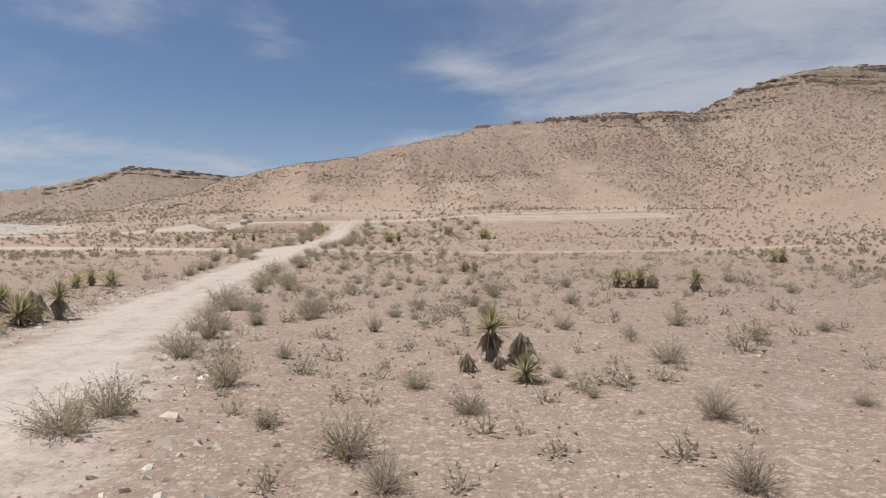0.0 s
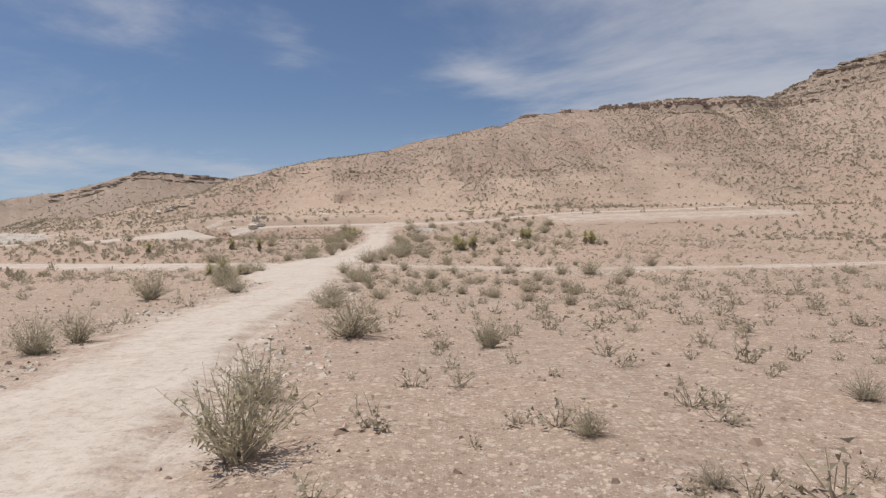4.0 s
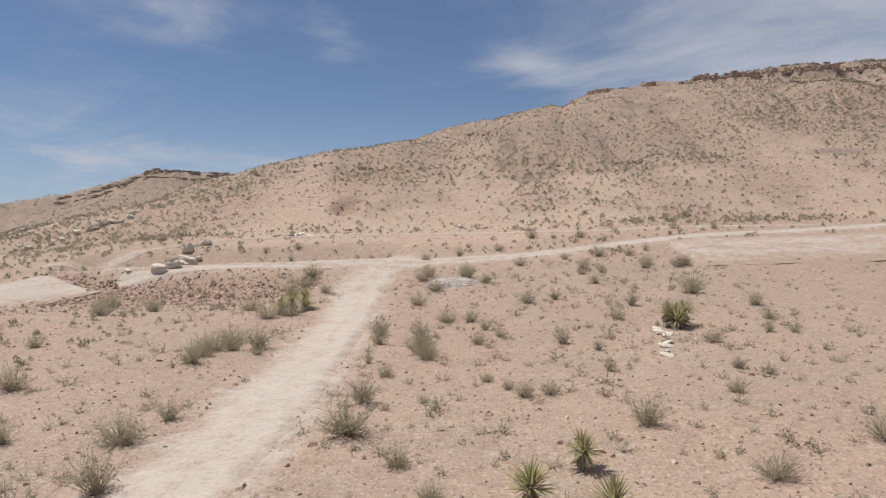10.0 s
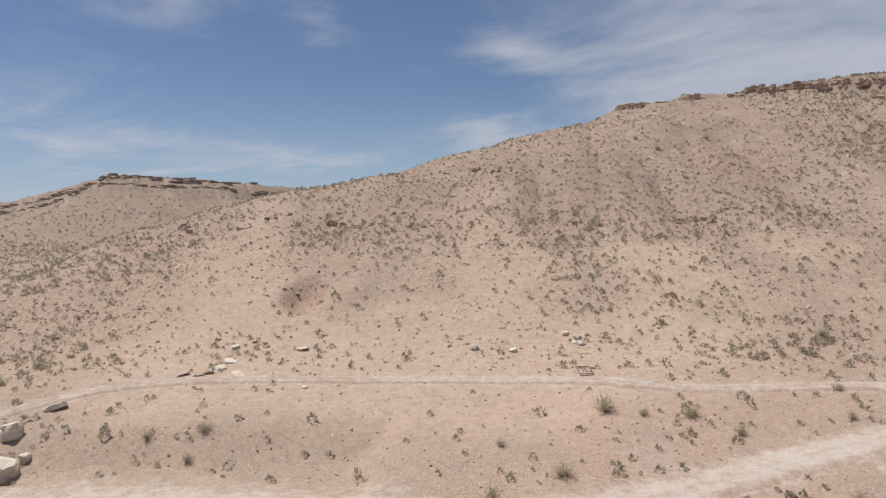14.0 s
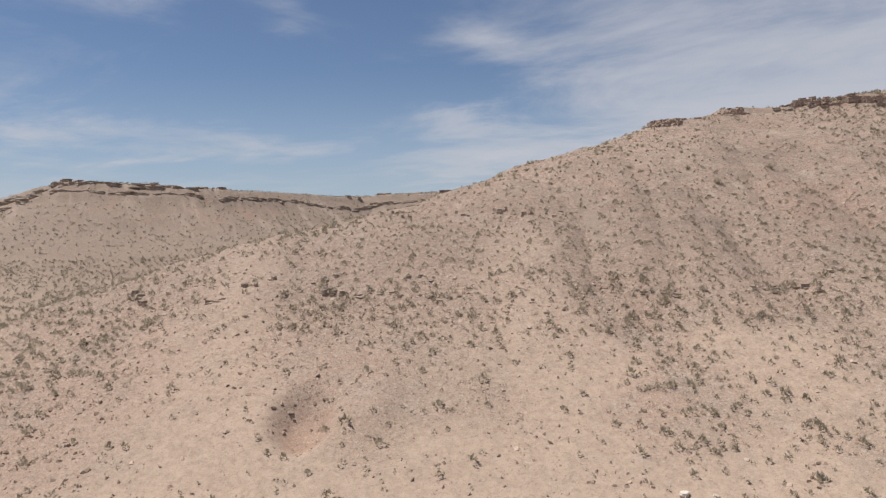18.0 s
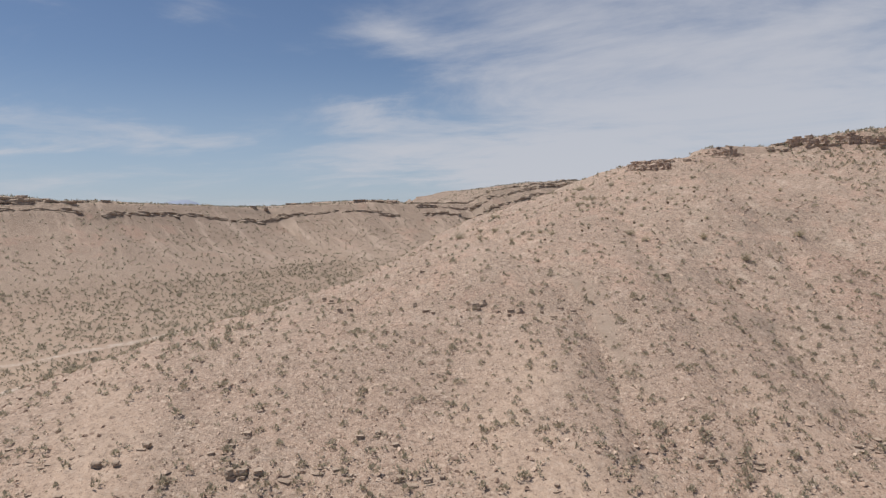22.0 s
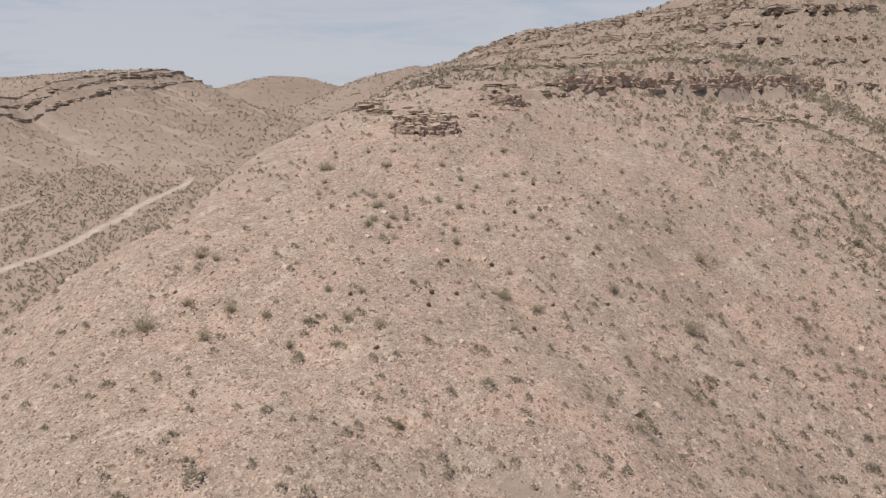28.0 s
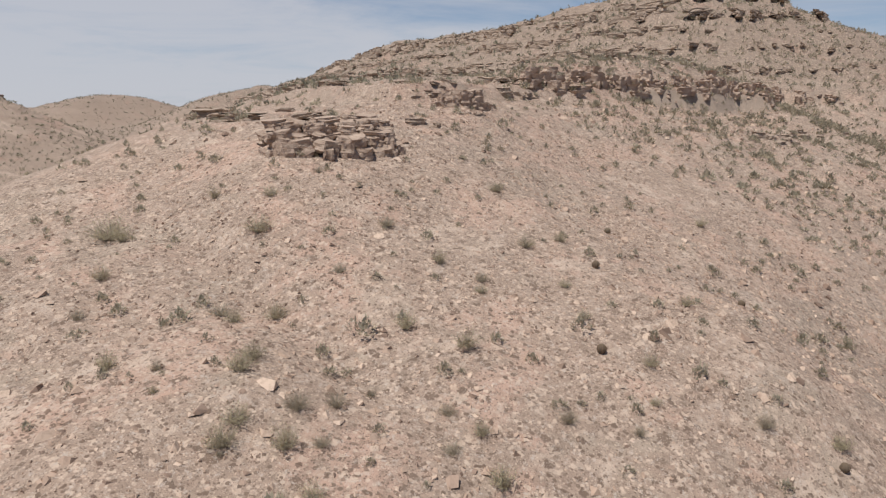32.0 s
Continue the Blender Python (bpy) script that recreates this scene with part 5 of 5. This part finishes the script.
for k, (x, y, wide, high) in enumerate(((-50.4, 237.5, 1.8, 0.3), (-50.9, 236.0, 1.5, 0.25), (-49.9, 240.5, 1.6, 0.35), (-51.6, 235.0, 1.3, 0.2), (-47.1, 235.2, 1.6, 0.2), (-53.6, 235.2, 1.6, 0.2), (-42.4, 245.3, 1.6, 0.3), (-54.5, 247.7, 0.8, 0.4),
                                        (-49.2, 247.0, 0.9, 0.35), (-7.7, 247.8, 1.0, 0.6), (-9.0, 249.1, 0.9, 0.5), (-7.4, 245.9, 1.1, 0.5), (-15.8, 244.2, 1.0, 0.5), (-20.7, 244.8, 1.2, 0.8), (-38.1, 230.6, 0.6, 0.3), (-6.4, 248.6, 0.7, 0.4), (-8.3, 246.6, 0.8, 0.3), (-51.1, 245.1, 1.1, 0.5))):
    boulder(x, y, wide, high, k + 3, "flat pale limestone slab lying on bare soil", "pale slabs above the trail")
for k, (x, y) in enumerate(((-0.2, 167.0), (-0.4, 165.6), (-0.5, 164.4), (-0.3, 162.6), (-0.8, 161.0), (-1.1, 159.4), (-1.5, 157.8), (-1.7, 156.4), (-0.9, 160.2), (-0.1, 163.5))):
    boulder(x, y, 0.7 + 0.3 * math.sin(k) ** 2, 0.16, k, "small white rock in a short line", "white rocks in a line")


def outcrop(label, spots, courses, size, thick, seed, mat="ledge", sink=0.5, turn=0.0, group="rock ledges", back=(0.0, 1.0)):
    """A ledge of bedded rock: overlapping slabs in courses along the given spots, upper ones set back into the slope."""
    rnd = random.Random(seed)
    cx, cy = sum(p[0] for p in spots) / len(spots), sum(p[1] for p in spots) / len(spots)
    base = at(cx, cy)
    ob = thing("rock_outcrop", label, "rock outcrop", group, pose(cx, cy, base))
    level = [thick * rnd.uniform(0.6, 1.5) for _ in range(courses)]
    for x, y in spots:
        z = at(x, y) - sink
        for c in range(courses):
            if c and rnd.random() < 0.18:
                break
            h = level[c] * rnd.uniform(0.85, 1.15)
            wide = size * ({"rubble": rnd.uniform(0.5, 1.3), "band": rnd.uniform(0.7, 2.2), "cliff": rnd.uniform(0.7, 1.9)}.get(mat) or rnd.uniform(1.6, 4.0)) * (1 - 0.06 * c)
            shift = 0.30 * c * size + rnd.gauss(0, 0.12) * size
            px, py = x + back[0] * shift + rnd.gauss(0, 0.12) * size, y + back[1] * shift
            s = part("slab", rnd.choice(BLOCKS[mat]), ob)
            s.matrix_basis = pose(px - cx, py - cy + 0.2 * size, z - base, rnd.gauss(0, 3.0), rnd.gauss(0, 3.0), turn + rnd.gauss(0, 12) + 180 * rnd.randint(0, 1)) @ Matrix.Diagonal((wide, size * rnd.uniform(0.5, 0.9), h, 1))
            z += h * 0.9
    return ob


def contour(x, z, y0, y1):
    """Where the slope first reaches the height z going from y0 to y1."""
    ys = np.linspace(y0, y1, 160)
    h = ground_at(np.full(160, float(x)), ys)
    return float(ys[int(np.argmax(h > z))]) if h.max() > z and h[0] < z else None


def ledge(label, x0, x1, z, y0, y1, gap, courses, size, thick, seed, breaks=0.3, mat="ledge", per=7, wobble=0.8):
    rnd = random.Random(seed)
    x, run = x0, []
    while x < x1:
        y = contour(x, z + rnd.gauss(0, wobble * 0.4), y0, y1)
        if y is None:
            x += gap
            continue
        run.append((x, y + rnd.gauss(0, 0.3)))
        if len(run) >= per or (len(run) > 2 and rnd.random() < breaks * 0.4):
            outcrop(label, run, courses, size, thick, rnd.random(), mat, 0.6 * thick)
            run = []
            x += gap * rnd.expovariate(1.0) * 3 * breaks
        x += gap * rnd.uniform(0.7, 1.2)
    if len(run) > 2:
        outcrop(label, run, courses, size, thick, rnd.random(), mat, 0.35 * thick)


def ledge_side(label, y0, y1, z, x0, x1, gap, courses, size, thick, seed, breaks=0.5, per=8):
    """A ledge along a slope that falls to the west."""
    rnd = random.Random(seed)
    y, run = y0, []
    while y < y1:
        xs = np.linspace(x0, x1, 200)
        h = ground_at(xs, np.full(200, float(y)))
        if h.max() > z:
            run.append((float(xs[int(np.argmax(h > z))]) + rnd.gauss(0, 0.4), y))
        if len(run) >= per:
            outcrop(label, run, courses, size, thick, rnd.random(), "band", 0.85 * thick, 75.0, "rock ledges", (0.8, -0.5))
            run = []
            y += gap * rnd.expovariate(1.0) * 3 * breaks
        y += gap * rnd.uniform(0.7, 1.2)
    if len(run) > 2:
        outcrop(label, run, courses, size, thick, rnd.random(), "band", 0.85 * thick, 75.0, "rock ledges", (0.8, -0.5))


ledge("low broken ledge of grey-brown rock on the slope", -78, 24, 32.6, 262, 296, 1.4, 2, 1.2, 0.42, 1, 1.1, per=6, mat="rubble")
ledge("low broken ledge of pale brown rock", -70, 30, 34.4, 262, 300, 1.6, 2, 1.0, 0.34, 21, 2.2, per=4, mat="rubble")
ledge("reddish broken rock ledge near the crest", -42, -4, 44.2, 290, 322, 1.3, 2, 1.0, 0.36, 2, 1.4, per=5, mat="rubble")
ledge("thin ledge of weathered rock on the spur", -30, 14, 48.0, 296, 334, 1.6, 1, 0.8, 0.22, 5, 2.6, per=4, mat="rubble")
ledge("thin broken ledge on the stony flank", 10, 70, 52.0, 300, 345, 2.0, 1, 0.9, 0.24, 22, 3.2, per=4, mat="rubble")


def crag_mass(label, x, y, turn, long, deep, tiers, seed):
    """A broken mass of bedded rock in tiers, each set back on the one below, out of angular blocks."""
    rnd = random.Random(seed)
    base = at(x, y) - 0.5
    ob = thing("rock_outcrop", label, "rock outcrop", "rock ledges", pose(x, y, base, 0, 0, turn))
    z = 0.0
    for tier, (high, share, back) in enumerate(tiers):
        u = -0.5 * long * share
        while u < 0.5 * long * share:
            w_ = rnd.uniform(0.5, 1.5)
            for row in range(2):
                s = part("block", rnd.choice(BLOCKS["red"]), ob)
                v_ = back + 0.9 * row + rnd.gauss(0, 0.16) + 0.5 * deep * (2 * u / long) ** 2
                s.matrix_basis = pose(u + rnd.gauss(0, 0.1), v_, z + rnd.gauss(0, 0.06), rnd.gauss(0, 7), rnd.gauss(0, 7), rnd.gauss(0, 24)) @ Matrix.Diagonal((1.3 * w_, rnd.uniform(1.0, 1.6), (high + 0.15) * rnd.uniform(0.75, 1.2), 1))
            u += w_ * 0.72
        z += high * 0.85


crag_mass("reddish-brown bedded rock outcrop broken into angular blocks", 18.4, 353.7, -32, 8.2, 2.4, ((0.8, 1.0, 0.0), (0.6, 0.85, 0.5), (0.45, 0.9, 1.4), (0.4, 0.7, 2.4), (0.35, 0.8, 3.4)), 3)
crag_mass("low reddish ledge of broken blocks beside the outcrop", 22.6, 356.4, -22, 5.0, 1.2, ((0.6, 1.0, 0.0), (0.45, 0.8, 0.6), (0.35, 0.6, 1.2)), 5)
crag_mass("pale and reddish knob of shattered rock on the crest", 37.5, 358.0, -10, 5.0, 1.5, ((0.8, 1.0, 0.0), (0.7, 0.7, 0.5), (0.6, 0.45, 0.9)), 9)
ledge("broken thin ledge on the spur's crest", 20, 40, 66.8, 343, 370, 1.5, 1, 1.2, 0.32, 24, 1.6, per=5, mat="band")
ledge("broken ledge beside the crest", 24, 52, 68.6, 345, 374, 1.6, 2, 1.3, 0.36, 4, 1.2, per=6, mat="band")
ledge("dark bedded cliff band across the hillside", 54, 145, 69.4, 338, 378, 1.3, 3, 1.9, 0.8, 6, 0.25, per=10, mat="cliff")
ledge("dark bedded cliff band below the cap", 62, 150, 74.6, 345, 385, 1.9, 2, 2.0, 0.55, 7, 0.5, per=9, mat="band")
ledge("dark ledge low on the upper slope", 80, 125, 63.5, 335, 366, 1.9, 2, 1.7, 0.42, 8, 1.0, per=7, mat="band")
ledge("thin brown ledge on the upper slope", 120, 240, 76.0, 345, 392, 2.2, 1, 2.0, 0.5, 25, 0.9, per=8, mat="band")
ledge("low rock band on the upper slope", 130, 244, 81.0, 345, 396, 2.2, 2, 2.2, 0.6, 11, 0.8, per=8, mat="band")
ledge("thin brown ledge under the mesa cap", 145, 244, 85.6, 348, 400, 2.3, 1, 2.2, 0.55, 26, 0.8, per=8, mat="band")
ledge("brown rock band under the mesa cap", 165, 244, 89.6, 352, 405, 2.0, 3, 2.6, 0.9, 9, 0.3, per=9)
ledge("thin brown ledge on the cap", 180, 250, 96.5, 355, 410, 2.4, 2, 2.4, 0.7, 27, 0.7, per=8)
ledge("massive brown blocks of the mesa cap", 190, 262, 102.0, 360, 425, 2.6, 3, 3.4, 1.5, 10, 0.5, per=8)
for k, (z, y0, y1, thick, courses) in enumerate(((66.5, 362, 470, 0.6, 2), (70.0, 366, 520, 0.6, 2), (75.0, 380, 600, 0.8, 2), (80.0, 385, 640, 0.8, 2), (85.5, 388, 650, 0.9, 2), (91.0, 392, 660, 1.1, 3), (95.0, 396, 600, 0.9, 2))):
    ledge_side("bedded brown ledge on the valley side", y0, y1, z, 0, 330, 3.0, courses, 3.0, thick, 50 + k, 0.5)

# broken bands of rock along the far rim
def rim_band(label, line, gap, size, thick, back, seed, sink):
    rnd = random.Random(seed)
    pts = smooth_line(line, gap)
    out = np.gradient(pts, axis=0)
    run = []
    for (x, y), (ux, uy) in zip(pts, out):
        k = math.hypot(ux, uy)
        run.append((x - uy / k * back + rnd.gauss(0, 0.8), y + ux / k * back + rnd.gauss(0, 0.8), math.degrees(math.atan2(uy, ux))))
        if len(run) >= 9 or rnd.random() < 0.06:
            base = at(run[0][0], run[0][1])
            ob = thing("rock_outcrop", label, "rock outcrop", "rim rock bands", pose(run[0][0], run[0][1], base))
            for px, py, turn in run:
                if rnd.random() < 0.12:
                    continue
                s = part("slab", rnd.choice(BLOCKS["rim"]), ob)
                wide = size * rnd.uniform(0.8, 1.5)
                s.matrix_basis = pose(px - run[0][0], py - run[0][1], at(px, py) - sink - base, 0, 0, turn + rnd.gauss(0, 8)) @ Matrix.Diagonal((wide, wide * 0.55, (thick + sink) * rnd.uniform(0.8, 1.15), 1))
            run = []


WEST, MIDDLE, EAST = [(-330, 585), (-292, 589), (-262, 590), (-225, 601), (-196, 614)], [(-190, 625), (-150, 690), (-116, 748), (-85, 757), (-40, 767), (5, 776)], [(5, 776), (45, 787), (90, 799), (150, 814), (182, 842)]
for k, (line, back, thick) in enumerate(((WEST, 1, 1.2), (WEST, -7, 0.7), (MIDDLE, -11, 0.5), (EAST, 1, 1.0), (EAST, -10, 0.7), (EAST, 14, 1.3))):
    rim_band("band of brown bedded rock along the mesa rim", line, 4.0, 7.0, thick, back, 30 + k, 1.6)

# rocks that stand on the far rim
for k, (x, y, wide, high) in enumerate(((-268, 600, 9, 5.0), (-262, 603, 7, 3.5), (-276, 602, 8, 3.0), (-222, 616, 9, 5.5), (-211, 617, 8, 5.0), (-196, 627, 14, 3.8), (-186, 634, 10, 3.2), (-203, 622, 6, 3.5), (-122, 742, 7, 4.0), (-114, 748, 6, 4.5),
                                        (-96, 765, 16, 3.5), (-84, 768, 10, 3.0), (-45, 780, 18, 5.0), (-32, 783, 16, 5.5), (-20, 786, 14, 4.5), (-4, 792, 9, 3.0), (8, 794, 7, 3.2))):
    ob = tagged(new("rim_boulder", RIM_ROCKS[k % 6]), "large brown weathered boulder standing on the mesa rim", "boulder", "boulders on the far rim")
    ob.matrix_basis = pose(x, y, at(x, y) - 0.8, 0, 0, 51 * k) @ Matrix.Diagonal((wide * 0.8, wide * 0.65, 0.45 * high + 0.8, 1))

# ---------------------------------------------------------------- left on the scraped ground
def box_mesh(name, lx, ly, lz, mat, bevel=0.01):
    bm = bmesh.new()
    bmesh.ops.create_cube(bm, size=1.0)
    bmesh.ops.scale(bm, vec=(lx, ly, lz), verts=bm.verts)
    bmesh.ops.bevel(bm, geom=list(bm.edges), offset=bevel, segments=1, affect="EDGES")
    me = bpy.data.meshes.new(name)
    bm.to_mesh(me)
    bm.free()
    me.materials.append(MAT[mat])
    return me


ob = tagged(new("board", box_mesh("board", 1.45, 1.55, 0.03, "board", 0.006)), "square sheet of weathered tan plywood lying on soil", "board")
ob.matrix_basis = pose(-7.4, 243.4, at(-7.4, 243.4) + 0.05, 9, 0, 8)
fx, fy = -8.15, 236.0
ob = thing("wooden_frame", "open frame of grey timber battens lying on soil", "wooden frame", "", pose(fx, fy, at(fx, fy) + 0.06, 8, 0, 4))
for k, (x, y, lx, ly) in enumerate(((-0.72, 0, 0.09, 3.0), (0.72, 0, 0.09, 3.0), (0, 1.45, 1.5, 0.10), (0, -1.45, 1.5, 0.10), (0.02, 1.15, 1.3, 0.07), (0.0, -1.1, 1.3, 0.07), (-0.2, 0.45, 0.08, 1.6), (0.12, 0.25, 0.07, 1.9))):
    s = part("batten", box_mesh("batten", lx, ly, 0.07, "batten"), ob)
    s.matrix_basis = pose(x, y, 0.02 if k < 4 else 0.085, 0, 0, 6 * math.sin(k * 2.1) if k > 5 else 0)

# heap of crushed white stone at the pad's far side
hx, hy = np.meshgrid(np.linspace(-62, 62, 90), np.linspace(-16, 16, 28))
hh = 6.2 * np.clip(1 - (hy / 14) ** 2, 0, 1) ** 0.8 * step(62, -20, hx) * step(-62, -45, hx) + 0.35 * rough(hx, hy, 2.2, 5, 3) - 0.4
hw = np.stack([hx, hy, hh + ground_at((-170 + hx).ravel(), (222 + hy).ravel()).reshape(hx.shape) - at(-170, 222)], -1)
ob = tagged(new("spoil_mound", mesh_of("spoil_mound", hw.reshape(-1, 3).tolist(), sheet_faces(90, 28).tolist(), "heap", False)), "long heap of crushed white rock beside the pad", "spoil mound")
ob.matrix_basis = pose(-170, 222, at(-170, 222))


# small heap of pale gravel beside the junction
mx, my = np.meshgrid(np.linspace(-3.6, 3.6, 30), np.linspace(-2.2, 2.2, 20))
mh = 0.85 * np.clip(1 - (mx / 3.4) ** 2 - (my / 2.0) ** 2, 0, 1) ** 0.8 + 0.10 * rough(mx, my, 0.7, 5, 3) - 0.12
ob = tagged(new("gravel_heap", mesh_of("gravel_heap", np.stack([mx, my, mh], -1).reshape(-1, 3).tolist(), sheet_faces(30, 20).tolist(), "heap")), "low heap of pale gravel beside the dirt road", "gravel heap")
ob.matrix_basis = pose(-17.4, 189.0, at(-17.4, 189.0), 4, 0, 8)


# barrel cacti
def barrel(seed):
    v, f = [], []
    rings, sides = 8, 20
    for j in range(rings):
        a = math.pi * (0.08 + 0.84 * j / (rings - 1)) - math.pi / 2
        for k in range(sides):
            r = 0.5 * math.cos(a) * (1.0 if k % 2 else 0.86)
            v.append((r * math.cos(2 * math.pi * k / sides), r * math.sin(2 * math.pi * k / sides), 0.5 + 0.56 * math.sin(a)))
    for j in range(rings - 1):
        for k in range(sides):
            a, b = j * sides + k, j * sides + (k + 1) % sides
            f.append((a, b, b + sides, a + sides))
    f.append(tuple(range((rings - 1) * sides, rings * sides)))
    return mesh_of("barrel_cactus", v, f, "cactus")


BARREL = barrel(1)
for k, (x, y, high) in enumerate(((10.6, 144.0, 0.75), (-3.0, 326.5, 0.45), (-1.5, 328.0, 0.5), (0.4, 327.2, 0.42), (2.6, 331.0, 0.45), (6.5, 329.6, 0.5), (-7.5, 330.5, 0.4), (14.2, 334.5, 0.5), (20.5, 338.0, 0.5), (24.0, 332.0, 0.45), (-12.0, 318.0, 0.45), (4.0, 322.0, 0.4), (28.0, 341.0, 0.5), (16.0, 326.0, 0.45))):
    ob = tagged(new("barrel_cactus", BARREL), "small round reddish-brown barrel cactus among stones", "cactus", "barrel cacti")
    ob.matrix_basis = pose(x, y, at(x, y) - 0.03, 0, 0, 40 * k) @ Matrix.Diagonal((high * 0.8, high * 0.8, high * 0.75, 1))
